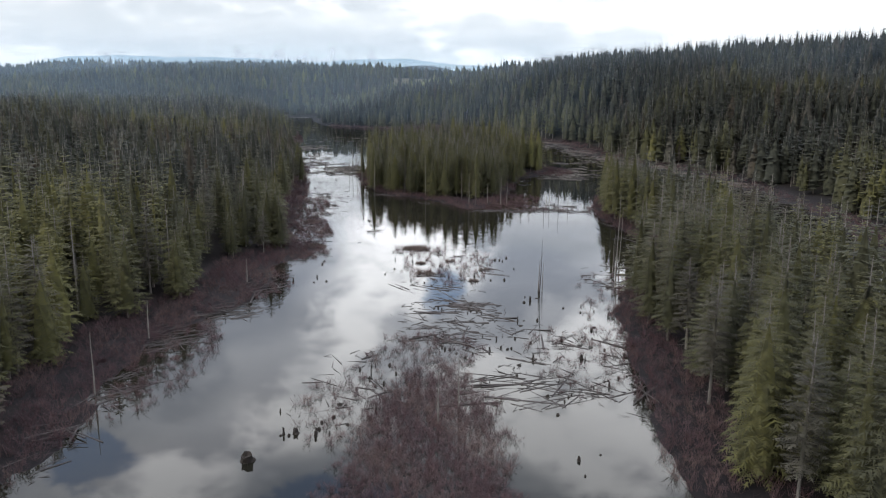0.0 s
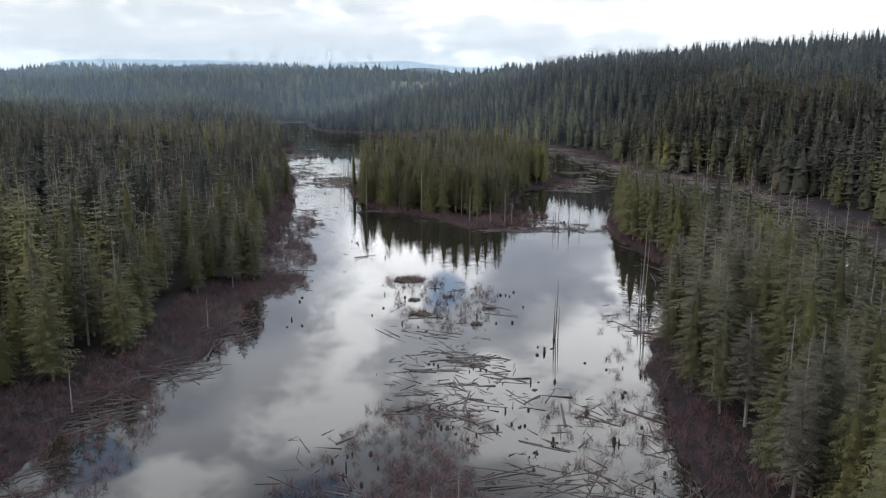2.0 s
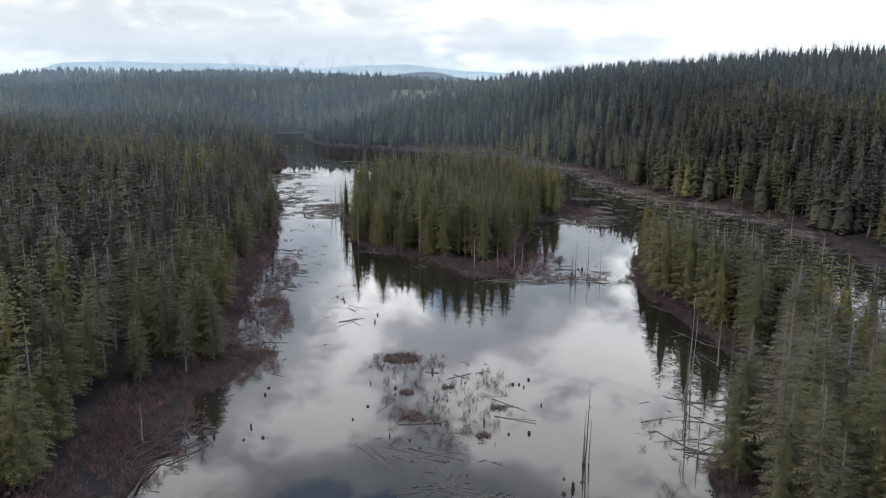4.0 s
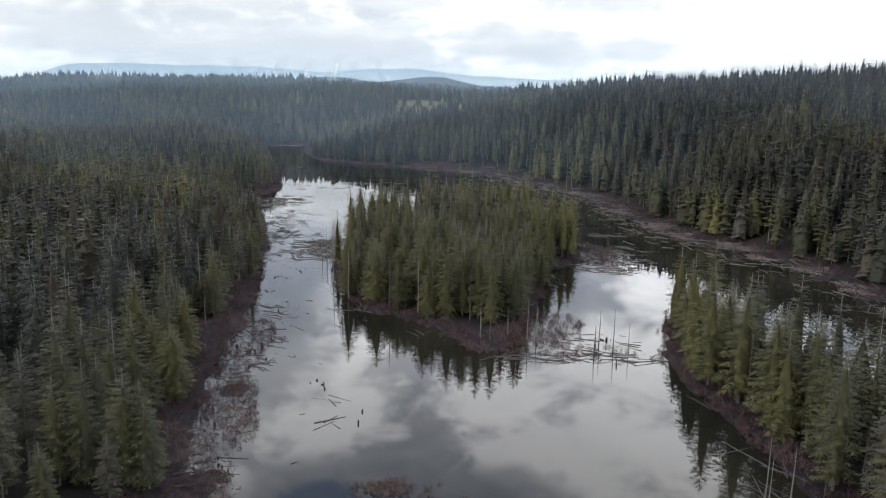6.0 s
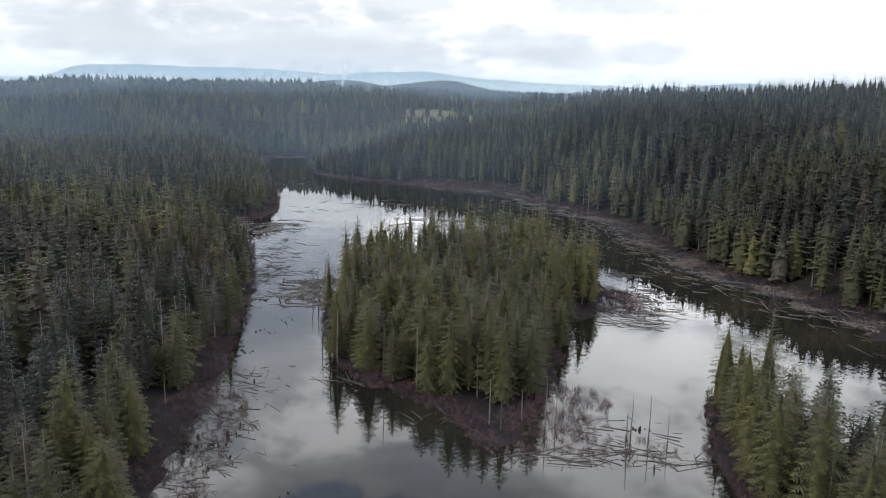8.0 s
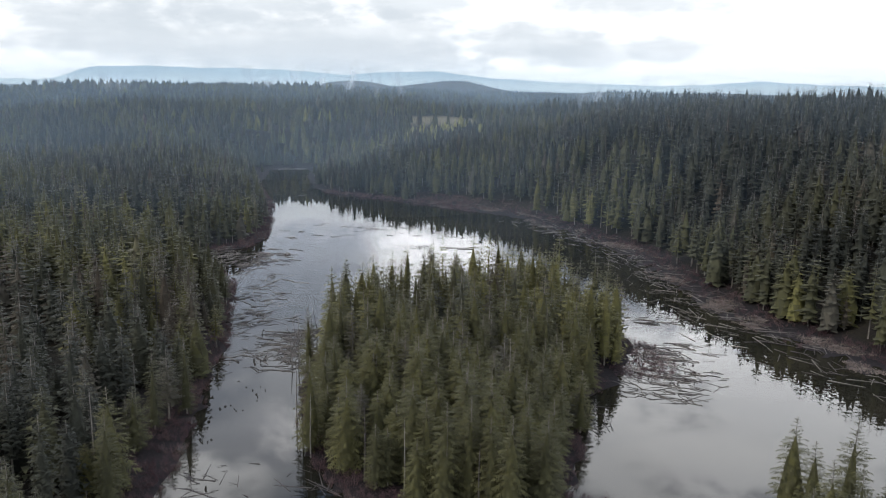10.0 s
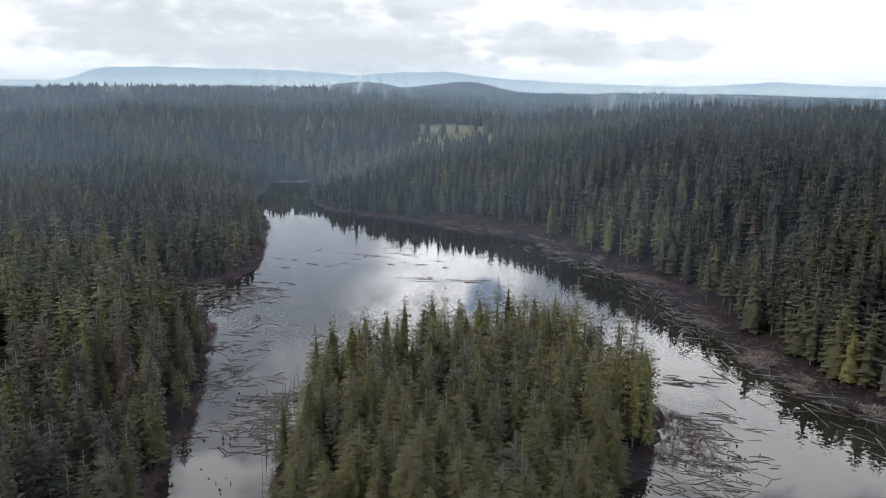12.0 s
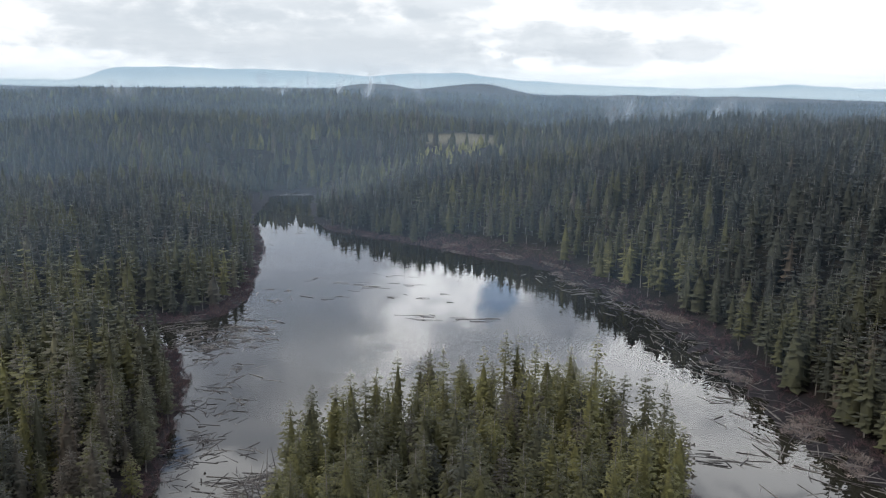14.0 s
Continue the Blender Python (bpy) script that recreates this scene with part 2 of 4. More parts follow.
lake_line = wobble(LEFT_SHORE + COVE + FAR_SHORE + MUD_BANK + SPIT)
island_line = wobble(ISLAND, 3.0, 1.0)
reed_line = wobble(REED_BED, 3.0, 1.0)


def signed(line, x, y):
    """Distance to a closed line, positive inside."""
    x, y = np.asarray(x, float), np.asarray(y, float)
    best, inside = np.full(x.shape, 1e12), np.zeros(x.shape, bool)
    for (ax, ay), (bx, by) in zip(line, np.roll(line, -1, 0)):
        dx, dy = bx - ax, by - ay
        k = np.clip(((x - ax) * dx + (y - ay) * dy) / (dx * dx + dy * dy + 1e-9), 0, 1)
        best = np.minimum(best, (x - ax - k * dx) ** 2 + (y - ay - k * dy) ** 2)
        if ay != by:
            inside ^= ((ay > y) != (by > y)) & (x < (bx - ax) * (y - ay) / (by - ay) + ax)
    return np.where(inside, 1, -1) * np.sqrt(best)


def to_line(points, x, y):
    """Distance to an open line."""
    best = np.full(np.shape(x), 1e12)
    for (ax, ay), (bx, by) in zip(points, points[1:]):
        dx, dy = bx - ax, by - ay
        k = np.clip(((x - ax) * dx + (y - ay) * dy) / (dx * dx + dy * dy + 1e-9), 0, 1)
        best = np.minimum(best, (x - ax - k * dx) ** 2 + (y - ay - k * dy) ** 2)
    return np.sqrt(best)


def land(x, y):
    """How far inland a place lies; in the lake it is negative."""
    return np.maximum(-signed(lake_line, x, y), signed(island_line, x, y))


def ease(v):
    v = np.clip(v, 0, 1)
    return v * v * (3 - 2 * v)


RIDGE = [(-420, 1040, 16), (-200, 1000, 23), (-20, 940, 27), (60, 900, 26), (100, 830, 31), (200, 770, 42), (270, 610, 48), (420, 440, 47), (560, 300, 45), (700, 100, 45)]
PLATEAU = [(-2600, 1700, 0), (-1000, 1560, 0), (-760, 1500, 0), (-690, 1490, 12), (-620, 1480, 30), (-300, 1500, 33), (-160, 1600, 33), (150, 1700, 31), (500, 1700, 28), (2600, 1700, 28)]


def crest(points, reach, x, y):
    """A long rise along a line of places with their heights, falling off to both sides."""
    best = np.zeros(np.shape(x))
    for (ax, ay, az_), (bx, by, bz) in zip(points, points[1:]):
        dx, dy = bx - ax, by - ay
        k = np.clip(((x - ax) * dx + (y - ay) * dy) / (dx * dx + dy * dy), 0, 1)
        best = np.maximum(best, (az_ + (bz - az_) * k) * ease(1 - np.hypot(x - ax - k * dx, y - ay - k * dy) / reach))
    return best


def height(x, y, inland):
    """The lie of the land above the water."""
    shore = np.where(inland < 0, np.maximum(inland * 0.25, -1.6) - 0.12, 0.12 + 0.35 * ease(inland / 9) + 0.8 * ease((inland - 8) / 25))
    flat_ = ease(1 - (to_line(MUD_BANK, x, y) - 12) / 6) * (inland > 0) * ease((18 - inland) / 3)
    puddles = -0.09 + 0.17 * np.sin(x * 0.42 + 2.1 * np.sin(y * 0.19)) * np.sin(y * 0.37 + 1.3 * np.sin(x * 0.23)) + 0.03 * inland
    shore = shore * (1 - flat_) + puddles * flat_
    deep = ease((inland - 15) / 60)
    hill = crest(RIDGE, 345, x, y)
    plateau = crest(PLATEAU, 620, x, y)
    beyond = 22 * ease((y - 1300) / 500)
    for hx, hy, hr, hz in ((-470, 3150, 250, 36), (-80, 3400, 330, 42), (365, 2000, 230, 24), (-900, 2600, 500, 4)):
        beyond = beyond + hz * ease(1 - np.hypot(x - hx, y - hy) / hr)
    west = (8 * ease((-x - 60) / 300) + 5 * ease((y - 650) / 200) * ease((50 - x) / 150)) * ease((x + 1100) / 500)
    swell = 3.5 * np.sin(x / 61 + y / 97) * np.sin(y / 73 - x / 140) + 5 * np.sin(x / 330 + 1.3) * np.sin(y / 410)
    bank = 8 * ease((inland - 17) / 40) * ease((170 - inland) / 100) * ease((x - 20) / 60) * ease((y - 250) / 100)
    return shore + bank + deep * (np.maximum(np.maximum(hill, plateau), beyond) + west + swell * ease(inland / 200))


def cleared(x, y):
    """Old felled ground, from 0 to 1."""
    a = 1 - ((x + 20) / 46) ** 2 - ((y - 890) / 40) ** 2
    b = 1 - ((x + 150) / 36) ** 2 - ((y - 1010) / 40) ** 2
    return np.clip(3 * np.maximum(a, b), 0, 1) * 0.85


def mesh_of(name, verts, faces, mats, slots=None, smooth=False, attributes=()):
    """A mesh from arrays: triangles or quads of one size."""
    me = bpy.data.meshes.new(name)
    verts, faces = np.asarray(verts, np.float32), np.asarray(faces, np.int32)
    k = faces.shape[1]
    me.vertices.add(len(verts))
    me.vertices.foreach_set("co", verts.ravel())
    me.loops.add(faces.size)
    me.loops.foreach_set("vertex_index", faces.ravel())
    me.polygons.add(len(faces))
    me.polygons.foreach_set("loop_start", np.arange(0, faces.size, k, dtype=np.int32))
    for m in mats:
        me.materials.append(m)
    if slots is not None:
        me.polygons.foreach_set("material_index", np.asarray(slots, np.int32))
    me.polygons.foreach_set("use_smooth", np.full(len(faces), smooth))
    for key, values in attributes:
        values = np.asarray(values, np.float32)
        at = me.attributes.new(key, "FLOAT" if values.ndim == 1 else "FLOAT_VECTOR", "POINT")
        at.data.foreach_set("value" if values.ndim == 1 else "vector", values.ravel())
    me.update(calc_edges=True)
    me.validate()
    return me


def axis(parts):
    return np.unique(np.concatenate([np.arange(a, b, s) for a, b, s in parts]))


gx = axis([(-4400, -1200, 200), (-1200, -400, 40), (-400, -160, 12), (-160, 150, 2.5), (150, 420, 9), (420, 1200, 40), (1200, 4401, 200)])
gy = axis([(-1500, -80, 80), (-80, 40, 12), (40, 460, 2.5), (460, 800, 5), (800, 1700, 25), (1700, 4700, 150)])
GX, GY = np.meshgrid(gx, gy)
inland = land(GX.ravel(), GY.ravel())
gz = height(GX.ravel(), GY.ravel(), inland)
gz += np.where(np.abs(inland) < 40, 0.10 * np.sin(GX.ravel() * 1.9 + 3 * np.sin(GY.ravel() * 0.7)) * np.sin(GY.ravel() * 1.7), 0)
nx, ny = len(gx), len(gy)
q = (np.arange(ny - 1)[:, None] * nx + np.arange(nx - 1)[None, :]).ravel()
ground = new("ground", mesh_of("ground", np.c_[GX.ravel(), GY.ravel(), gz], np.c_[q, q + 1, q + nx + 1, q + nx], [mat_ground], smooth=True,
                               attributes=[("cleared", cleared(GX.ravel(), GY.ravel()))]))
tagged(ground, "dark boggy ground rising into wooded hills", "ground", kind="structure")

bm = bmesh.new()
corners = [bm.verts.new(c) for c in ((-330, -300, 0), (330, -300, 0), (330, 800, 0), (-330, 800, 0))]
bm.faces.new(corners)
me = bpy.data.meshes.new("water")
bm.to_mesh(me)
me.materials.append(mat_water)
tagged(new("water", me), "still dark lake water mirroring the clouds", "water", kind="structure")

# ---- conifers ----
def conifer(rng, tiers, around, twigs, start=0.06, radius=0.17, droop=0.3, sides=5, bare=0.0, core=0.4, core_sides=6, core_rings=3, limbs=0, lean=0.0, trunk=True, wide=1.0, slope=0.6, ribs=False):
    """One conifer of height 1 as arrays: verts, triangles, slots (0 trunk, 1 needles, 2 dead limbs).

    Boughs stand in tiers round a slender trunk, long below and short at the tip; each is a drooping rib
    with side twigs to the left and right."""
    V, F, S = [], [], []

    def tri(a, b, c, slot):
        k = len(V)
        V.extend((a, b, c))
        F.append((k, k + 1, k + 2))
        S.append(slot)

    def along(z):
        return np.array((lean * z * z, 0.3 * lean * z, z))

    # trunk: a tapered tube in three lengths
    rings = []
    for z, r in ((-0.03, 0.0125), (0.05, 0.0105), (0.5, 0.0070), (0.97, 0.0014)):
        k = len(V)
        V.extend([along(z) + np.array((r * math.cos(6.2832 * i / sides), r * math.sin(6.2832 * i / sides), 0)) for i in range(sides)])
        rings.append(k)
    for a, b in zip(rings, rings[1:]) if trunk else ():
        for i in range(sides):
            j = (i + 1) % sides
            F.extend(((a + i, a + j, b + j), (a + i, b + j, b + i)))
            S.extend((0, 0))

    def envelope(u):
        return (radius * (1 - math.exp(-slope * max(0.0, 1 - u) / radius)) + 0.004) * (0.78 + 0.22 * min(1, (u + 0.04) * 6))

    # the dense, shaded inside of the crown
    if core > 0:
        prev = None
        for n in range(core_rings + 1):
            u = n / core_rings
            z = start + 0.03 + (0.80 - start) * u
            if n == core_rings:
                ring = [along(z)] * core_sides
            else:
                ring = []
                for i in range(core_sides):
                    a = 6.2832 * (i + 0.5 * (n % 2)) / core_sides
                    r = envelope(0.82 * u) * core * (1 - 0.55 * u) * rng.uniform(0.8, 1.2)
                    ring.append(along(z) + np.array((r * math.cos(a), r * math.sin(a), rng.uniform(-0.02, 0.02))))
            for i in range(core_sides) if prev else ():
                k = (i + 1) % core_sides
                tri(prev[i], prev[k], ring[i], 1)
                if n < core_rings:
                    tri(prev[k], ring[k], ring[i], 1)
            prev = ring

    for t in range(tiers):
        u = (t + rng.uniform(0.1, 0.7)) / tiers
        u = 1 - (1 - u) ** 1.08
        turn, grown = rng.uniform(0, 6.28), rng.uniform(0.86, 1.1)
        n = max(3, round(around * (1.15 - 0.45 * u)))
        for b in range(n):
            if rng.random() < bare * (1.15 - u):
                continue
            uu = min(0.99, max(0.0, u + rng.uniform(-0.35, 0.35) / tiers))
            z = start + (0.985 - start) * uu
            a = turn + 6.2832 * (b + rng.uniform(-0.28, 0.28)) / n
            L = envelope(uu) * grown * rng.uniform(0.74, 1.14)
            out, side = np.array((math.cos(a), math.sin(a), 0.0)), np.array((-math.sin(a), math.cos(a), 0.0))
            rise, fall = 0.08 + 0.50 * uu * uu + rng.uniform(-0.05, 0.1), droop * rng.uniform(0.75, 1.3)
            base = along(z)

            def rib(q_):
                return base + out * L * q_ + np.array((0, 0, L * (rise * q_ - fall * q_ * q_)))

            if ribs:
                w = np.array((0, 0, 0.0011))
                tri(base - w, base + w, rib(0.8), 2)
            half = L * wide * rng.uniform(0.20, 0.30)
            if twigs < 0:
                tri(base + np.array((0, 0, 0.03)) - side * half, base + np.array((0, 0, 0.03)) + side * half, rib(1.0), 1)
                continue
            if twigs == 0:
                low = np.array((0, 0, -0.25 * half))
                tri(rib(0.05) + np.array((0, 0, 0.008)), rib(0.62) + side * half + low, rib(1.0), 1)
                tri(rib(0.05) + np.array((0, 0, 0.008)), rib(1.0), rib(0.62) - side * half + low, 1)
                continue
            gap = 0.80 / twigs
            for q_ in range(twigs):
                s0 = 0.16 + gap * q_ + rng.uniform(-0.2, 0.2) * gap
                reach = half * (0.55 + 0.75 * math.sin(3.1416 * min(1, 0.18 + 0.8 * (q_ + 0.5) / twigs)))
                thick = max(gap * 0.60, 0.055)
                for sg in (-1, 1):
                    tip = rib(min(1.06, s0 + reach / L * rng.uniform(0.45, 0.8))) + side * sg * reach * rng.uniform(0.45, 1.3) + np.array((0, 0, -reach * rng.uniform(0.0, 0.28)))
                    tri(rib(s0), rib(min(1.0, s0 + thick)), tip, 1)
            w = side * L * 0.045
            tri(rib(0.8) - w, rib(0.8) + w, rib(1.05), 1)
    # dead limbs on the lower trunk
    for i in range(limbs):
        z = rng.uniform(0.05, start + 0.35)
        a, L = rng.uniform(0, 6.28), radius * rng.uniform(0.35, 0.9)
        p, w = along(z), np.array((0, 0, 0.0016))
        tri(p - w, p + w, p + np.array((math.cos(a), math.sin(a), rng.uniform(-0.4, 0.15))) * L, 2)
    return np.array(V), np.array(F), np.array(S)


def outward(v):
    """Per point, the way out of the crown."""
    o = np.c_[v[:, 0], v[:, 1], np.zeros(len(v))]
    o = o / (np.linalg.norm(o, axis=1)[:, None] + 1e-4)
    o[:, 2] = 0.3
    return o / np.linalg.norm(o, axis=1)[:, None]


def kinds(seed, count, full=1.0, **k):
    """Four habits in turn: spruce, broad cedar, slender hemlock, and a thin half-bare tree."""
    rng = random.Random(seed)
    out = []
    for i in range(count):
        habit = i % 4
        out.append(conifer(rng, start=(rng.uniform(0.05, 0.12), rng.uniform(0.01, 0.04), rng.uniform(0.06, 0.16), 0.22)[habit],
                           radius=(rng.uniform(0.165, 0.19), rng.uniform(0.185, 0.215), rng.uniform(0.145, 0.17), rng.uniform(0.15, 0.18))[habit],
                           slope=(0.52, 0.62, 0.46, 0.46)[habit], droop=(0.24, 0.36, 0.30, 0.22)[habit], bare=(0.06, 0.0, 0.06, 0.42)[habit],
                           lean=rng.uniform(-0.02, 0.02), core=(0.45, 0.68, 0.48, 0.12)[habit] * full, **k))
    return out


CLOSE = kinds(17, 8, tiers=32, around=8, twigs=8, limbs=26, ribs=True, full=0.75)
FINE = kinds(11, 8, tiers=28, around=7, twigs=6, limbs=16, ribs=True, full=0.8)
MID = kinds(12, 8, tiers=20, around=7, twigs=2, sides=4, limbs=6, wide=1.3)
OUTER = kinds(16, 8, tiers=12, around=6, twigs=0, sides=3, wide=1.2, full=1.1)
LOW = kinds(13, 8, tiers=8, around=5, twigs=0, sides=3, wide=1.6, core_sides=5, core_rings=2, full=1.2)
TINY = kinds(14, 8, tiers=4, around=5, twigs=-1, sides=3, trunk=False, wide=2.0, core_sides=5, core_rings=2, full=1.6)
SPECK = kinds(15, 4, tiers=2, around=4, twigs=-1, sides=3, trunk=False, wide=2.0, core_sides=5, core_rings=2, full=2.1)


def scatter(rng, x0, x1, y0, y1, step):
    nxs, nys = int((x1 - x0) / step), int((y1 - y0) / step)
    X, Y = np.meshgrid(np.arange(nxs), np.arange(nys))
    X = x0 + (X + 0.5 * (Y % 2) + rng.uniform(-0.42, 0.42, X.shape)) * step
    Y = y0 + (Y + rng.uniform(-0.42, 0.42, Y.shape)) * step
    return X.ravel(), Y.ravel()


def setback(x, y):
    """Width of the open strip between water and trees."""
    mud = to_line(MUD_BANK[:14], x, y)
    s = np.where(mud < 45, 15.5, 5.5)
    s = np.where((x < -20) & (y < 235) & (y > 80), 5.0 + 5.0 * ease((200 - y) / 40), s)
    s = np.where((x > 20) & (x < 85) & (y < 285), 3.2 + 4.2 * ease((132 - y) / 40), s)
    s = np.where((x < -40) & (y > 290) & (y < 425), 3.0, s)
    s = np.where((y > 725) & (x > -165) & (x < -115), 11.0, s)
    s = np.where((y > 560) & (x > -30) & (x < 40), 26.0, s)
    return s


rng = np.random.default_rng(5)


def in_view(x, y, margin=0.0):
    """Inside the wide wedge of country that the flight looks over."""
    return (x > -60 - margin - 0.66 * np.maximum(y + 40, 0)) & (x < 60 + margin + 0.58 * np.maximum(y + 40, 0))


def forest_points(x0, x1, y0, y1, step, near, far):
    x, y = scatter(rng, x0, x1, y0, y1, step)
    d = np.hypot(x, y - np.clip(y, 0, 206))
    keep = (d >= near) & (d < far) & in_view(x, y) & (y > 20)
    x, y = x[keep], y[keep]
    s = land(x, y)
    isle = signed(island_line, x, y) > 0
    keep = (s > np.where(isle, 2.5 + 8 * ease((266 - y) / 12), setback(x, y)) + 2.5 * np.sin(x * 0.31) * np.sin(y * 0.27)) & (rng.uniform(0, 1, len(x)) > 1.1 * cleared(x, y))
    x, y, s = x[keep], y[keep], s[keep]
    return x, y, s, height(x, y, s)


def sunlit_patch(x, y):
    """Low yellow-green trees in front of the felled ground, sunlight put into their tint."""
    return (((x + 20) / 34) ** 2 + ((y - 800) / 46) ** 2 < 1) | (((x - 42) / 18) ** 2 + ((y - 930) / 60) ** 2 < 1)


def stature(x, y, s):
    """Trees at a wood's edge stay lower than those inside it."""
    isle_ = signed(island_line, x, y)
    edge = np.where(isle_ > 0, isle_ - 2.5, s - setback(x, y))
    low = np.where((isle_ > 0) | (x < -20), 0.78, 1.04)
    low = np.where(isle_ > 0, 0.82 + 0.26 * ease((y - 285) / 70), low)
    return np.where(s > 60, 1.0, low + (1.12 - low) * ease(edge / np.where(isle_ > 0, 20, 14)))


def stand(name, points, models, size, tone, label):
    """A wood of many trees as one mesh."""
    x, y, s, z = points
    VV, FF, SS, TT, OO = [], [], [], [], []
    pick = rng.integers(0, len(models), len(x))
    base = 0
    for k, (v, f, sl) in enumerate(models):
        ids = np.where(pick == k)[0]
        if not len(ids):
            continue
        n = len(ids)
        h = size * rng.normal(0.94, 0.17, n).clip(0.45, 1.25) * np.where(sunlit_patch(x[ids], y[ids]), 0.5, 1.0) * stature(x[ids], y[ids], s[ids])
        w = np.sqrt(h * size) * rng.uniform(0.9, 1.25, n)
        a = rng.uniform(0, 6.2832, n)
        c, sn = np.cos(a), np.sin(a)
        vx = (v[None, :, 0] * c[:, None] - v[None, :, 1] * sn[:, None]) * w[:, None] + x[ids][:, None]
        vy = (v[None, :, 0] * sn[:, None] + v[None, :, 1] * c[:, None]) * w[:, None] + y[ids][:, None]
        vz = v[None, :, 2] * h[:, None] + z[ids][:, None]
        VV.append(np.stack([vx, vy, vz], 2).reshape(-1, 3))
        FF.append((f[None] + (base + np.arange(n) * len(v))[:, None, None]).reshape(-1, 3))
        SS.append(np.tile(sl, n))
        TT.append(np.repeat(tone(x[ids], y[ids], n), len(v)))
        o = outward(v)
        OO.append(np.stack([o[None, :, 0] * c[:, None] - o[None, :, 1] * sn[:, None], o[None, :, 0] * sn[:, None] + o[None, :, 1] * c[:, None],
                            np.repeat(o[None, :, 2], n, 0)], 2).reshape(-1, 3))
        base += n * len(v)
    ob = new(name, mesh_of(name, np.concatenate(VV), np.concatenate(FF), [mat_bark, mat_needles, mat_dead], np.concatenate(SS), attributes=[("tint", np.concatenate(TT)), ("outward", np.concatenate(OO))]))
    return tagged(ob, label, "woodland", kind="stuff")


def tone(x, y, n):
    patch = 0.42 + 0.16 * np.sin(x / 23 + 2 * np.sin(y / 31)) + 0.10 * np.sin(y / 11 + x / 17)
    # tint also carries light: darker shaded hill and west wood, brighter sunlit island
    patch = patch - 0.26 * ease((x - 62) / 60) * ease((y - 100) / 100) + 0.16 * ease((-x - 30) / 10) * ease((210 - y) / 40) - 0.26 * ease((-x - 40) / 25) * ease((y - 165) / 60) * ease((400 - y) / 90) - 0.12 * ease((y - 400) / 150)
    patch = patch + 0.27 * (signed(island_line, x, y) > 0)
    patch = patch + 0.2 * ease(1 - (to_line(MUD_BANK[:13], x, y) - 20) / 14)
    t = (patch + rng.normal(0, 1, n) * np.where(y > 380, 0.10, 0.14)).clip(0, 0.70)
    t = np.where(sunlit_patch(x, y), rng.uniform(0.72, 0.79, n), t)
    return np.where(rng.uniform(0, 1, n) < np.where((x < -38) & (y > 200) & (y < 380), 0.18, 0.07), rng.uniform(0.82, 1.0, n), t)


near_x, near_y, near_s, near_z = forest_points(-240, 260, 20, 460, 4.9, 0, 270)
isle = signed(island_line, near_x, near_y) > 0
spit_ = (near_x > 20) & (near_x < 78) & (near_y < 290)
kept = isle | spit_ | (rng.uniform(0, 1, len(near_x)) < np.where((near_x < -30) & (near_y < 330), np.where(near_y > 210, 0.56, 0.74), 0.8))
near_x, near_y, near_s, near_z, isle = near_x[kept], near_y[kept], near_s[kept], near_z[kept], isle[kept]
# the trees that the flight passes nearest stand singly; the next ones are joined
ahead_ = np.maximum(np.abs(near_x) * 1.8, 62)
stretch_ = np.hypot(near_x, near_y - np.clip(near_y - ahead_, 0, 206)) + np.where(near_y < ahead_ - 8, 80, 0) + np.where((near_s > 22) & ~isle, 12, 0)
order = np.argsort(stretch_)
chosen = order[:300]
first, second = order[300:950], order[950:]
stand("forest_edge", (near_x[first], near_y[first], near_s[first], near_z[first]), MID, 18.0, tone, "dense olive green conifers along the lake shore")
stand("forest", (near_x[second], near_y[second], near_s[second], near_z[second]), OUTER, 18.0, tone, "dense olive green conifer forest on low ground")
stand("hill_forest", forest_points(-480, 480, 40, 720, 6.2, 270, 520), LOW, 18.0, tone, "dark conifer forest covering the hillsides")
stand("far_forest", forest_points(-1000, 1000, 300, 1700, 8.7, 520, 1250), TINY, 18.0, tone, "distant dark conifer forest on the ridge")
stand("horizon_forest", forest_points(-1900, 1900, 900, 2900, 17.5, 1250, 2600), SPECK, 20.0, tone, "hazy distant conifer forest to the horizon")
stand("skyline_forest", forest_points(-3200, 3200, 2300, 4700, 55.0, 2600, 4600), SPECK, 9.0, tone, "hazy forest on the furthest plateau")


def part(name, data, parent, label=""):
    ob = new(name, data)
    ob.parent = parent
    return tagged(ob, label)


def piece(model, slots, scale):
    v, f, s = model
    keep = np.isin(s, slots)
    used, where_ = np.unique(f[keep], return_inverse=True)
    return v[used] * scale, where_.reshape(-1, 3), s[keep]


TREE_LABELS = ["olive green conifer with drooping boughs", "broad yellow-green conifer with dense boughs", "slender dark green conifer with pale trunk",
               "sparse grey-green conifer with bare lower trunk"]
TALL = 18.0
templates, ready = [], set()
for k, model in enumerate(CLOSE + FINE):
    root = new("conifer_tree")
    tagged(root, TREE_LABELS[k % 4] + " on the lake shore", "tree", "shore conifers")
    tv, tf, ts = piece(model, (0, 2), TALL)
    cv, cf, cs = piece(model, (1,), TALL)
    part("trunk", mesh_of("trunk", tv, tf, [mat_bark, mat_dead], (ts == 2).astype(int)), root, "pale grey trunk with dead twigs")
    part("crown", mesh_of("crown", cv, cf, [mat_needles_single[k % 4]], attributes=[("outward", outward(cv))]), root)
    templates.append(root)
grown_ = stature(near_x[chosen], near_y[chosen], near_s[chosen])
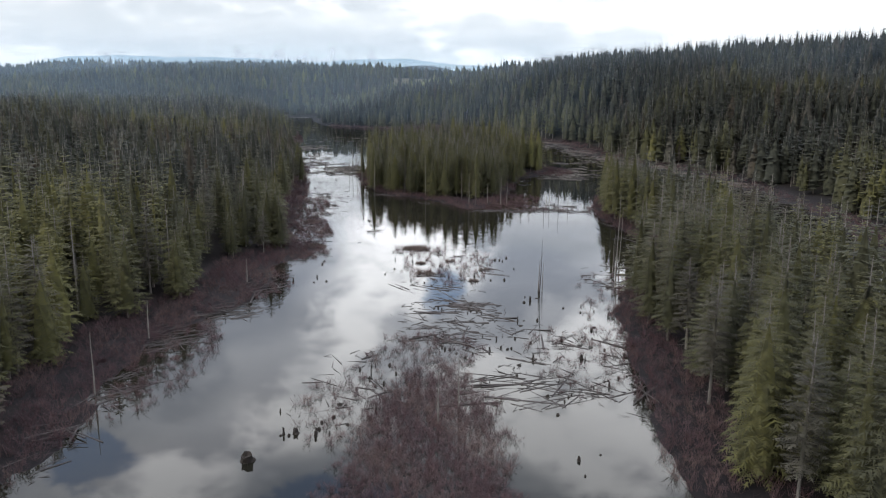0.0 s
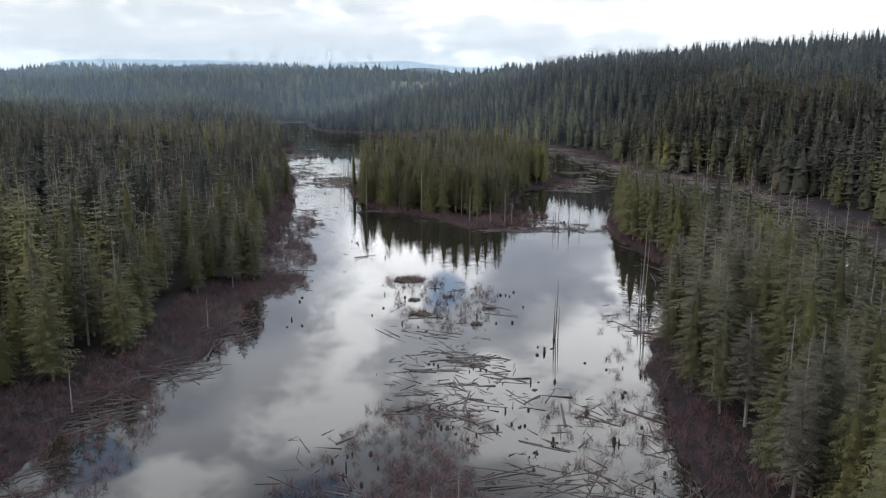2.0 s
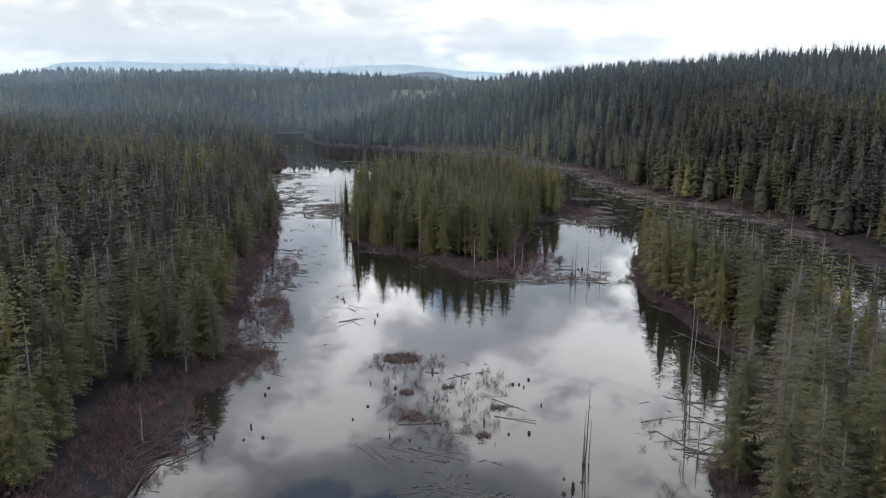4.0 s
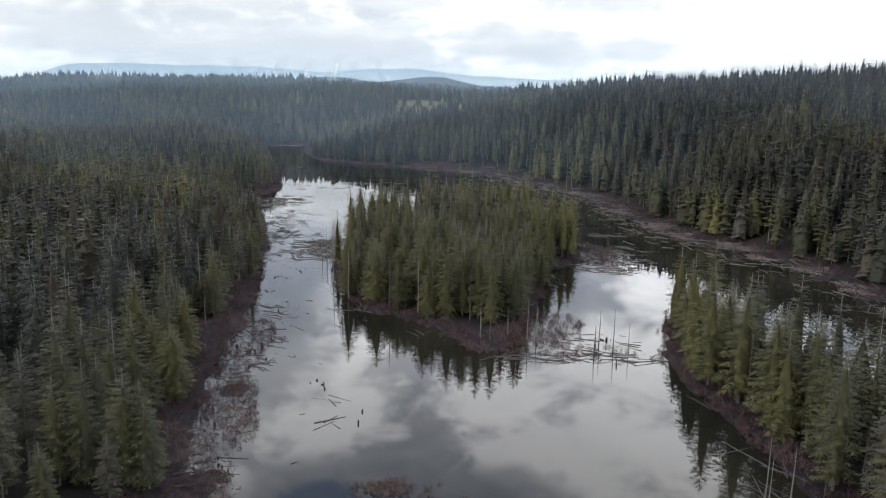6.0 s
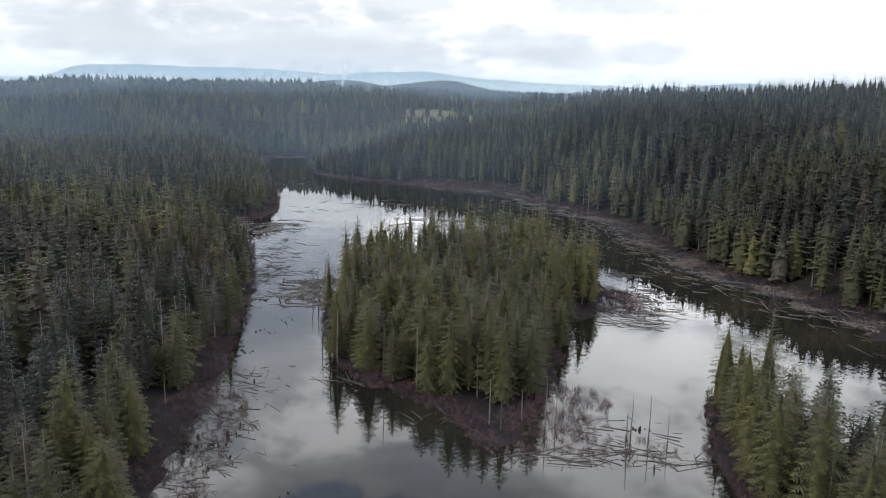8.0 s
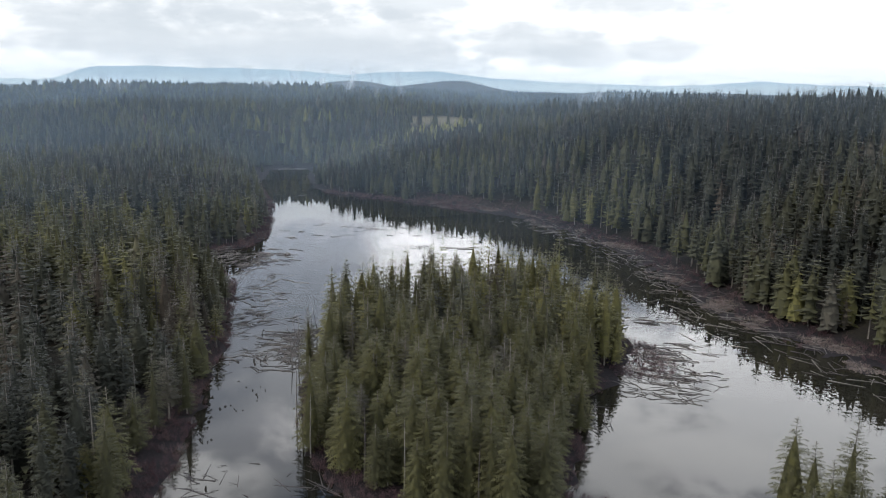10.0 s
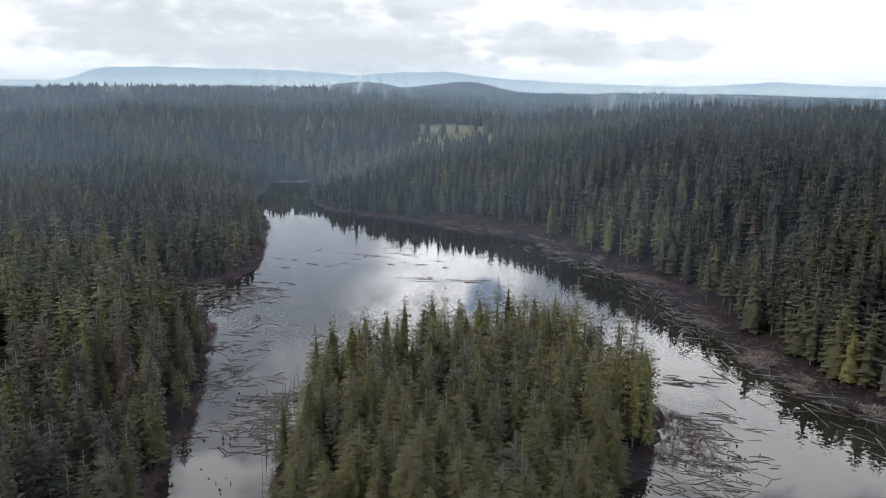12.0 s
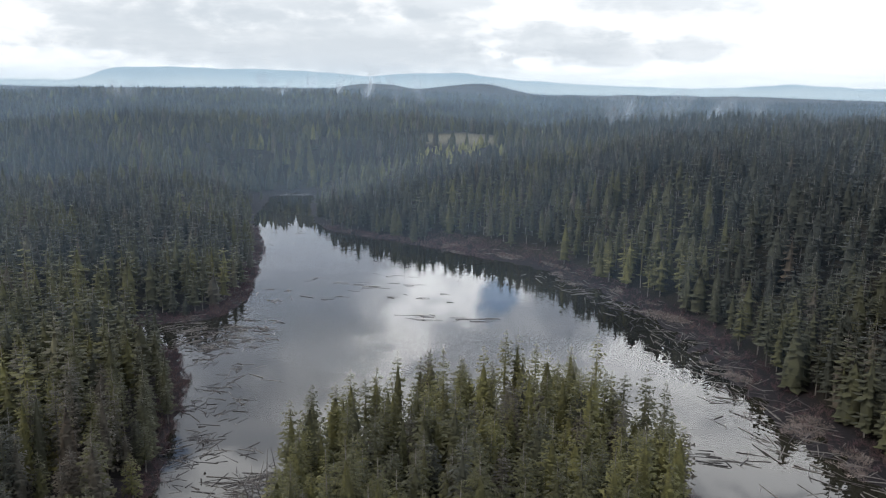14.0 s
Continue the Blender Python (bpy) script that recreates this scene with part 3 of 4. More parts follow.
for place_, i in enumerate(chosen):
    # sun and shade put into tint: yellower kinds on the island, darker ones west
    share = (0.42, 0.48, 0.04, 0.06) if isle[i] else (0.36, 0.12, 0.36, 0.16) if near_x[i] < -40 and near_y[i] > 150 else (0.34, 0.30, 0.18, 0.18)
    k = int(rng.choice(4, p=share)) + 4 * int(rng.integers(0, 2)) + (0 if place_ < 110 else 8)
    m = Matrix.Translation((near_x[i], near_y[i], near_z[i])) @ Matrix.Rotation(float(rng.uniform(0, 6.28)), 4, "Z")
    if k in ready:
        h = float(np.clip(rng.normal(0.94, 0.18), 0.45, 1.25) * grown_[place_])
        w = math.sqrt(h) * float(rng.uniform(0.9, 1.25))
        copy_thing(templates[k], m @ Matrix.Diagonal((w, w, h, 1)))
    else:
        ready.add(k)
        templates[k].matrix_basis = m

# a few dead conifers, bare but for their grey limbs
BARE = [conifer(random.Random(60 + i), tiers=0, around=5, twigs=0, start=0.60, radius=0.12, limbs=90 + 20 * i, core=0) for i in range(3)]
DEAD_AT = [(-62, 296), (-70, 318), (-57, 268), (-66, 250), (-52, 208), (-60, 186), (-55, 158), (-61, 130), (40, 112), (47, 160), (52, 215), (-2, 318), (12, 300), (-14, 296), (18, 330), (-75, 345), (112, 440), (122, 400)]
dead_s = land(np.array([p[0] for p in DEAD_AT], float), np.array([p[1] for p in DEAD_AT], float))
dead_z = height(np.array([p[0] for p in DEAD_AT], float), np.array([p[1] for p in DEAD_AT], float), dead_s)
bare_parts = []
for model in BARE:
    bare_parts.append([mesh_of(name, *(piece(model, (slot,), 16.0)[:2]), [mat_dead]) for name, slot in (("trunk", 0), ("limbs", 2))])
for k, (x, y) in enumerate(DEAD_AT):
    root = new("dead_conifer")
    tagged(root, "bare bleached dead conifer among living trees", "tree", "dead conifers")
    wood, limbs_ = bare_parts[k % 3]
    part("trunk", wood, root)
    tagged(part("limbs", limbs_, root), kind="stuff")
    size_ = 0.85 + 0.06 * (k * 7 % 5)
    root.matrix_basis = Matrix.Translation((x, y, float(dead_z[k]))) @ Matrix.Rotation(k * 1.3, 4, "Z") @ Matrix.Diagonal((size_, size_, size_, 1))

# ---- shrubs, sedge and floating mats ----
def merged(name, groups, mats, label, category):
    """Joins copies of small models: groups of (model, places), a place being x, y, z, turn, width, height, tint."""
    VV, FF, SS, TT, base = [], [], [], [], 0
    for (v, f, sl), P in groups:
        P = np.asarray(P, float)
        if not len(P):
            continue
        c, sn = np.cos(P[:, 3]), np.sin(P[:, 3])
        vx = (v[None, :, 0] * c[:, None] - v[None, :, 1] * sn[:, None]) * P[:, 4:5] + P[:, 0:1]
        vy = (v[None, :, 0] * sn[:, None] + v[None, :, 1] * c[:, None]) * P[:, 4:5] + P[:, 1:2]
        vz = v[None, :, 2] * P[:, 5:6] + P[:, 2:3]
        VV.append(np.stack([vx, vy, vz], 2).reshape(-1, 3))
        FF.append((f[None] + (base + np.arange(len(P)) * len(v))[:, None, None]).reshape(-1, f.shape[1]))
        SS.append(np.tile(sl, len(P)))
        TT.append(np.repeat(P[:, 6], len(v)))
        base += len(P) * len(v)
    ob = new(name, mesh_of(name, np.concatenate(VV), np.concatenate(FF), mats, np.concatenate(SS), attributes=[("tint", np.concatenate(TT))]))
    return tagged(ob, label, category, kind="stuff")


def shrub(seed, stems=20, thick=0.016, forks=2):
    """A leafless bush of height about 1: leaning stems that fork into fine twigs."""
    r = random.Random(seed)
    V, F = [], []

    def blade(a, b, w):
        k = len(V)
        s = np.array((r.uniform(-1, 1), r.uniform(-1, 1), 0.0))
        s = s / (np.linalg.norm(s) + 1e-6) * w
        V.extend((a - s, a + s, b))
        F.append((k, k + 1, k + 2))

    for i in range(stems):
        a, lean_ = r.uniform(0, 6.28), r.uniform(0.15, 1.0)
        foot = np.array((0.25 * r.uniform(-1, 1), 0.25 * r.uniform(-1, 1), -0.08))
        top = foot + np.array((math.cos(a) * lean_, math.sin(a) * lean_, r.uniform(0.4, 1.0)))
        blade(foot, top, thick)
        for j in range(forks):
            s = r.uniform(0.3, 0.8)
            p = foot + (top - foot) * s
            blade(p, p + np.array((r.uniform(-0.42, 0.42), r.uniform(-0.42, 0.42), r.uniform(-0.05, 0.35))), thick * 0.8)
    return np.array(V), np.array(F), np.zeros(len(F), int)


def tuft(seed, blades=26):
    r = random.Random(seed)
    V, F = [], []
    for i in range(blades):
        a = r.uniform(0, 6.28)
        foot = np.array((0.5 * r.uniform(-1, 1), 0.5 * r.uniform(-1, 1), -0.05))
        tip = foot + np.array((math.cos(a) * 0.4, math.sin(a) * 0.4, r.uniform(0.4, 1.0)))
        k = len(V)
        V.extend((foot + np.array((-0.05 * math.sin(a), 0.05 * math.cos(a), 0)), foot - np.array((-0.05 * math.sin(a), 0.05 * math.cos(a), 0)), tip))
        F.append((k, k + 1, k + 2))
    return np.array(V), np.array(F), np.zeros(len(F), int)


SHRUBS = [shrub(i) for i in range(6)]
TUFTS = [tuft(40 + i) for i in range(4)]


def strew(models, x, y, z, width, tall, tint):
    pick = rng.integers(0, len(models), len(x))
    n = len(x)
    P = np.c_[x, y, z, rng.uniform(0, 6.28, n), width * rng.uniform(0.7, 1.35, n), tall * rng.uniform(0.6, 1.35, n), tint]
    return [(m, P[pick == k]) for k, m in enumerate(models)]


# brush on the banks, thick at the wood's edge and thin by the water
bx, by = scatter(rng, -125, 118, 55, 640, 1.4)
bs = land(bx, by)
isle_s = signed(island_line, bx, by)
wide_ = np.where(isle_s > -3, 6.0, setback(bx, by) + 3.0)
mud_near = to_line(MUD_BANK[:14], bx, by) < 26
thick_ = np.where(mud_near, np.where(bs > 10, 0.95, np.where(bs > 5, 0.4, 0.07)), 0.9) * np.clip(0.35 + 0.65 * np.sin(bx * 0.21 + 1.7 * np.sin(by * 0.13)) ** 2 + 0.2, 0, 1)
far_thin = np.where(by > 300, np.where(bx < 0, 0.85, 0.5), 1.0)
keep = (bs > -0.4) & (bs < wide_) & (rng.uniform(0, 1, len(bx)) < thick_ * far_thin) & in_view(bx, by)
bx, by, bs = bx[keep], by[keep], bs[keep]
tint_b = (0.32 + 0.28 * np.sin(bx * 0.35 + by * 0.11) * np.sin(by * 0.23) + rng.normal(0, 0.12, len(bx))).clip(0, 1)
merged("shore_brush", strew(SHRUBS, bx, by, height(bx, by, bs), 1.55, 1.9, tint_b), [mat_twigs], "leafless maroon shrubs along the bank", "shrubs")

# brush standing in the shallows, and the bed in the middle of the lake
sx, sy = scatter(rng, -60, 60, 55, 380, 0.74)
reed = signed(reed_line, sx, sy)
ls = land(sx, sy)
hedge = np.zeros(len(sx))
for cx, cy, rx, ry, d in ((-3, 113, 9, 9, 0.22), (1, 168, 10, 19, 0.10), (-6, 183, 6, 5, 0.3), (-2, 161, 6, 3, 0.25), (20, 110, 8, 16, 0.13), (27, 128, 4, 16, 0.08), (33, 150, 7, 11, 0.10), (-37, 205, 7, 22, 0.42), (-33, 180, 7, 8, 0.5), (-41, 240, 6, 22, 0.34),
                          (16, 248, 9, 8, 0.38), (24, 260, 8, 11, 0.3), (30, 243, 10, 5, 0.16), (-34, 196, 6, 20, 0.26), (45, 340, 9, 15, 0.42), (-34, 150, 5, 10, 0.25), (-38, 108, 5, 20, 0.22), (-12, 94, 6, 13, 0.2)):
    hedge = np.maximum(hedge, d * (((sx - cx) / rx) ** 2 + ((sy - cy) / ry) ** 2 < 1))
hedge = np.maximum(hedge, np.where(reed > 0, 0.85 + 0.15 * ease(reed / 4) - 0.4 * ease((sy - 92) / 16), 0.3 * ease(1 + reed / 3)))
keep = (ls < 0) & (rng.uniform(0, 1, len(sx)) < hedge)
sx, sy = sx[keep], sy[keep]
tint_s = (0.26 + 0.22 * np.sin(sx * 0.5 + sy * 0.3) + rng.normal(0, 0.14, len(sx))).clip(0, 1)
merged("drowned_brush", strew(SHRUBS, sx, sy, np.full(len(sx), -0.1), 1.2, 1.3, tint_s), [mat_twigs], "bare purple-brown shrubs standing in the shallows", "shrubs")

# pale sedge on the mud banks
tx, ty = scatter(rng, -20, 125, 270, 630, 1.5)
ts_ = land(tx, ty)
patch = np.sin(tx * 0.23 + 2 * np.sin(ty * 0.09)) * np.sin(ty * 0.17 + 1.1)
keep = (to_line(FAR_SHORE[5:] + MUD_BANK[:12], tx, ty) < 22) & (height(tx, ty, ts_) > 0.0) & (ts_ > -1.0) & (ts_ < 14) & (patch > 0.25) & (signed(island_line, tx, ty) < -4)
tx, ty, ts_ = tx[keep], ty[keep], ts_[keep]
merged("bank_sedge", strew(TUFTS, tx, ty, height(tx, ty, ts_), 1.9, 0.55, rng.uniform(0, 1, len(tx))), [mat_sedge], "flattened pale sedge on the mud bank", "grass")


def sod(name, x, y, rx, ry, seed):
    """A low mat of peat that floats, with dry sedge on it."""
    r = np.random.default_rng(seed)
    n, rows = 22, 5
    V, F = [], []
    edge = 1 + 0.3 * np.sin(np.arange(n) * 0.86 + seed) + 0.2 * np.sin(np.arange(n) * 2.3 + 2 * seed) + r.uniform(-0.25, 0.2, n)
    for j in range(rows):
        s = 1 - j / rows
        for i in range(n):
            a = 6.2832 * i / n
            V.append((rx * s * edge[i] * math.cos(a), ry * s * edge[i] * math.sin(a), -0.12 + 0.20 * (1 - s * s) + r.uniform(-0.05, 0.05)))
    V.append((0, 0, 0.1))
    for j in range(rows - 1):
        for i in range(n):
            a, b, c, d = j * n + i, j * n + (i + 1) % n, (j + 1) * n + (i + 1) % n, (j + 1) * n + i
            F.extend(((a, b, c), (a, c, d)))
    for i in range(n):
        F.append(((rows - 1) * n + i, (rows - 1) * n + (i + 1) % n, len(V) - 1))
    root = new(name, mesh_of(name, V, F, [mat_ground], attributes=[("cleared", np.zeros(len(V)))]))
    root.location = (x, y, 0)
    tagged(root, "low floating peat mat with dry brown sedge", "peat mat", "floating peat mats")
    k = int(14 * rx * ry)
    a, s = r.uniform(0, 6.28, k), np.sqrt(r.uniform(0, 0.95, k))
    ob = merged("sedge", strew(TUFTS, rx * s * np.cos(a), ry * s * np.sin(a), np.full(k, 0.05), 0.55, 0.5, r.uniform(0, 0.55, k)), [mat_sedge], "dry brown sedge", "grass")
    del ob["category"]
    ob.parent = root


for k, (x, y, rx, ry) in enumerate([(-6.6, 185, 3.2, 2.2), (-3.2, 161, 2.4, 1.0), (5.9, 155, 1.2, 0.8), (1.5, 172, 1.4, 0.7), (-5, 170, 1.2, 0.9), (8.5, 164, 1.0, 0.7), (-31, 187, 3.5, 2.0), (-36, 219, 2.4, 3.0),
                                    (-2, 584, 9, 4), ]):
    sod("peat_mat", x, y, rx, ry, k)


# ---- drift logs, stumps and snags ----
def log_mesh(seed, rough=0.12, bend=0.02, n=7):
    """A log of length 1 and radius 1 along x, tapered, bent, with broken ends."""
    r = random.Random(seed)
    V, F = [], []
    stations = (-0.5, -0.47, -0.2, 0.12, 0.42, 0.5)
    for k, s in enumerate(stations):
        rad = (1.15 - 0.55 * (s + 0.5)) * (0.72 if k in (0, len(stations) - 1) else 1.0)
        off = bend * math.cos(s * 3.1 + seed)
        for i in range(n):
            a = 6.2832 * i / n
            q_ = rad * (1 + rough * r.uniform(-1, 1))
            V.append((s + (r.uniform(-0.012, 0.012) if k in (0, len(stations) - 1) else 0), off * 8 + q_ * math.cos(a), q_ * math.sin(a)))
    for k in range(len(stations) - 1):
        for i in range(n):
            j = (i + 1) % n
            a, b, c, d = k * n + i, k * n + j, (k + 1) * n + j, (k + 1) * n + i
            F.extend(((a, b, c), (a, c, d)))
    for k, flip in ((0, True), (len(stations) - 1, False)):
        V.append((stations[k] + (0.01 if flip else -0.01), bend * math.cos(stations[k] * 3.1 + seed) * 8, 0))
        for i in range(n):
            a, b = k * n + i, k * n + (i + 1) % n
            F.append((b, a, len(V) - 1) if flip else (a, b, len(V) - 1))
    return np.array(V), np.array(F)


LOGS = [mesh_of("log", *log_mesh(i, bend=0.03 * (i % 3)), [mat_log], smooth=True) for i in range(6)]
LOG_ARRAYS = [log_mesh(i, n=5) for i in range(4)]
# rafts and scatterings: centre, half sizes, count, heading and its spread in degrees, lengths
RAFTS = [(1, 133, 8, 9, 76, 165, 48, 2.5, 8), (0, 121, 6, 5, 26, 150, 40, 3, 8), (-3, 150, 9, 7, 14, 140, 20, 4, 11), (12, 100, 10, 4.5, 36, 12, 42, 3, 11), (12, 116, 9, 9, 30, 150, 60, 2, 7), (10, 95, 9, 3, 12, 30, 25, 4, 9),
         (17, 112, 9, 12, 30, 90, 90, 2.5, 7), (23, 96, 3, 5, 9, 60, 60, 4, 7), (-12, 100, 7, 13, 26, 150, 45, 2.5, 7), (3, 168, 10, 14, 18, 170, 35, 2, 7), (37, 158, 8, 12, 30, 160, 40, 4, 10),
         (-37, 133, 5, 4, 40, 32, 20, 3, 8), (-43, 119, 3, 5, 34, 30, 25, 3, 8), (-34, 150, 3, 9, 40, 55, 40, 2.5, 7), (-41, 115, 4, 2, 8, 10, 25, 5, 9), (-42, 98, 3, 6, 26, 35, 30, 3, 8), (-42, 80, 3, 6, 16, 40, 35, 3, 7), (-33, 180, 6, 10, 10, 30, 60, 2, 5),
         (28, 239, 17, 3.0, 80, 172, 26, 3, 9), (-33, 198, 4, 14, 40, 30, 60, 2, 6), (-37, 226, 4, 16, 44, 150, 60, 2, 6), (-41, 256, 4, 20, 44, 150, 50, 2, 7), (32, 247, 9, 7, 18, 165, 30, 3, 8), (2, 253, 7, 3, 12, 130, 20, 4, 9), (-22, 272, 5, 4, 8, 140, 25, 4, 9), (-38, 250, 8, 26, 34, 150, 60, 2.5, 7),
         (47, 200, 2.5, 26, 16, 100, 25, 5, 10), (-20, 210, 16, 20, 8, 20, 60, 2, 6)]
FAR_RAFTS = [(-76, 442, 14, 13, 110, 150, 70, 2, 7), (-40, 346, 4.5, 14, 60, 20, 90, 2, 8), (52, 336, 6, 15, 70, 150, 70, 1.5, 6), (58, 326, 8, 7, 26, 160, 50, 2, 7), (-38, 333, 5, 10, 60, 150, 90, 3, 10), (-50, 345, 9, 26, 80, 160, 70, 2.5, 8), (50, 332, 10, 20, 60, 150, 45, 3, 9), (-62, 400, 8, 26, 75, 150, 60, 2.5, 8), (-82, 441, 12, 13, 190, 45, 40, 2, 7), (-76, 424, 7, 9, 60, 60, 50, 2, 6), (-93, 452, 8, 10, 80, 30, 40, 3, 8), (-90, 492, 5, 16, 60, 70, 40, 3, 8), (-70, 452, 12, 12, 40, 0, 30, 3, 8), (-58, 372, 6, 22, 110, 60, 60, 2, 7), (-42, 345, 7, 14, 90, 15, 45, 4, 11), (46, 322, 9, 12, 90, 165, 30, 3, 9), (56, 345, 9, 8, 50, 165, 20, 3, 9), (56, 372, 8, 3, 24, 170, 10, 4, 9),
             (-40, 490, 32, 26, 30, 0, 30, 2.5, 8), (-8, 470, 20, 1.4, 9, 2, 5, 6, 11), (-75, 500, 10, 30, 18, 90, 40, 3, 8), (5, 585, 28, 10, 40, 165, 30, 5, 11), (30, 300, 3, 10, 14, 100, 40, 4, 8),
             (-105, 620, 14, 60, 22, 110, 40, 4, 9), (62, 380, 9, 30, 16, 130, 30, 4, 10), (-137, 758, 14, 5, 60, 8, 15, 4, 10), (-8, 472, 24, 1.2, 14, 3, 6, 6, 12), (-45, 520, 26, 14, 26, 0, 16, 4, 9)]


def place_logs(rafts, seed):
    r = np.random.default_rng(seed)
    for x, y, rx, ry, n, head, spread, lo, hi in rafts:
        for i in range(n):
            if i == 0 or r.uniform() < 0.5:
                a, s = r.uniform(0, 6.28), math.sqrt(r.uniform(0, 1))
                px_, py_ = x + rx * s * math.cos(a), y + ry * s * math.sin(a)
            yield (px_ + r.normal(0, 0.9), py_ + r.normal(0, 1.0), r.normal(head, spread * 0.6) if r.uniform() < 0.72 else r.uniform(0, 180), lo + (hi - lo) * r.uniform() ** 1.5, r.uniform(0.045, 0.10) * (1.7 if r.uniform() < 0.12 else 1), r.uniform(-0.035, 0.03))


LOG_LABELS = ["grey weathered drift log floating on the lake", "dark waterlogged drift log among other logs", "thin bleached drift log lying in shallow water"]
near_logs = [l for l in place_logs(RAFTS, 21)]
level = [float(v) for v in land(np.array([l[0] for l in near_logs]), np.array([l[1] for l in near_logs]))]
far_logs = []
count = 0
for l, inl in zip(near_logs, level):
    if count >= 300:
        far_logs.append(l)
        continue
    x, y, head, length, rad, lift = l
    ob = new("drift_log", LOGS[count % 6])
    z = lift + (0.15 + max(0.0, min(inl, 6) * 0.06) if inl > 0 else 0.0)
    ob.matrix_basis = Matrix.Translation((x, y, z)) @ Matrix.Rotation(radians(head), 4, "Z") @ Matrix.Rotation(float(rng.normal(0, 0.012)), 4, "Y") @ Matrix.Diagonal((length, rad, rad, 1))
    tagged(ob, LOG_LABELS[count % 3], "log", "drift logs")
    count += 1
far_logs += [(x, y, head, length * 0.8, rad * 0.85, lift + 0.04) for x, y, head, length, rad, lift in place_logs(FAR_RAFTS, 22)]
# logs stranded along the mud bank
mud_pts = MUD_BANK[:13]
r = np.random.default_rng(23)
for i in range(700):
    k = int(r.integers(0, len(mud_pts) - 1))
    (ax, ay), (bx_, by_) = mud_pts[k], mud_pts[k + 1]
    s, off = r.uniform(), r.normal(2, 6)
    d = math.hypot(bx_ - ax, by_ - ay)
    far_logs.append((ax + (bx_ - ax) * s + off * -(by_ - ay) / d, ay + (by_ - ay) * s + off * (bx_ - ax) / d, math.degrees(math.atan2(by_ - ay, bx_ - ax)) + r.normal(0, 45), 2.5 + 7 * r.uniform() ** 1.5, r.uniform(0.05, 0.13), 0.08))
fl = np.array(far_logs)
fin = land(fl[:, 0], fl[:, 1])
fz = np.where(fin > 0, height(fl[:, 0], fl[:, 1], fin) + 0.12, fl[:, 5])
VV, FF, WW, base = [], [], [], 0
for i, (x, y, head, length, rad, lift) in enumerate(far_logs):
    v, f = LOG_ARRAYS[i % 4]
    c, s = math.cos(radians(head)), math.sin(radians(head))
    vx, vy = v[:, 0] * length, v[:, 1] * rad
    VV.append(np.c_[x + vx * c - vy * s, y + vx * s + vy * c, fz[i] + v[:, 2] * rad])
    FF.append(f + base)
    WW.append(np.full(len(f), int(y > 290 and i % 5 < 2)))
    base += len(v)
# small broken sticks afloat among the rafts
r = np.random.default_rng(24)
for x, y, rx, ry, n, *_ in RAFTS:
    for i in range(int(n * 1.1)):
        a, s = r.uniform(0, 6.28), math.sqrt(r.uniform(0, 1)) * 1.25
        px_, py_, head, length, rad = x + rx * s * math.cos(a), y + ry * s * math.sin(a), r.uniform(0, 180), r.uniform(0.8, 3.2), r.uniform(0.025, 0.055)
        v, f = LOG_ARRAYS[i % 4]
        c, q_ = math.cos(radians(head)), math.sin(radians(head))
        tip = r.uniform(-0.12, 0.25)
        VV.append(np.c_[px_ + v[:, 0] * length * c - v[:, 1] * rad * q_, py_ + v[:, 0] * length * q_ + v[:, 1] * rad * c, 0.02 + v[:, 2] * rad + v[:, 0] * length * tip])
        FF.append(f + base)
        WW.append(np.zeros(len(f), int))
        base += len(v)
ob = new("stranded_logs", mesh_of("stranded_logs", np.concatenate(VV), np.concatenate(FF), [mat_log, mat_dead], np.concatenate(WW), smooth=True))
tagged(ob, "grey drift logs floating and stranded along the banks", "logs", kind="stuff")


def stump_mesh(seed, n=9):
    """A broken stump of radius about 1 and height 1 with a root flare and a jagged top."""
    r = random.Random(seed)
    V, F = [], []
    rings = ((-0.5, 1.25), (0.0, 1.12), (0.3, 0.85), (0.7, 0.78), (0.95, 0.72))
    for k, (z, rad) in enumerate(rings):
        for i in range(n):
            a = 6.2832 * i / n
            q_ = rad * (1 + r.uniform(-0.14, 0.14))
            V.append((q_ * math.cos(a), q_ * math.sin(a), z + (r.uniform(-0.28, 0.3) if k == 4 else 0)))
    V.append((r.uniform(-0.2, 0.2), r.uniform(-0.2, 0.2), 0.7))
    for k in range(4):
        for i in range(n):
            j = (i + 1) % n
            F.extend(((k * n + i, k * n + j, (k + 1) * n + j), (k * n + i, (k + 1) * n + j, (k + 1) * n + i)))
    for i in range(n):
        F.append((4 * n + i, 4 * n + (i + 1) % n, len(V) - 1))
    return mesh_of("stump", V, F, [mat_stump])


STUMPS = [stump_mesh(i) for i in range(7)]
FIELDS = [(-3, 118, 16, 20, 34), (17, 118, 10, 26, 48), (2, 165, 16, 20, 26), (-15, 98, 7, 14, 22), (-31, 162, 6, 26, 22), (-37, 215, 8, 26, 16), (-38, 250, 8, 22, 14), (36, 150, 7, 16, 14), (30, 246, 12, 8, 12),
          (51, 334, 6, 15, 40), (-52, 345, 8, 30, 14), (-10, 215, 18, 12, 8), (16, 80, 6, 8, 3), (-34, 192, 5, 20, 26), (-38, 236, 4, 20, 22), (-44, 300, 5, 28, 20), (-40, 100, 3, 18, 8)]
r = np.random.default_rng(31)
k = 0
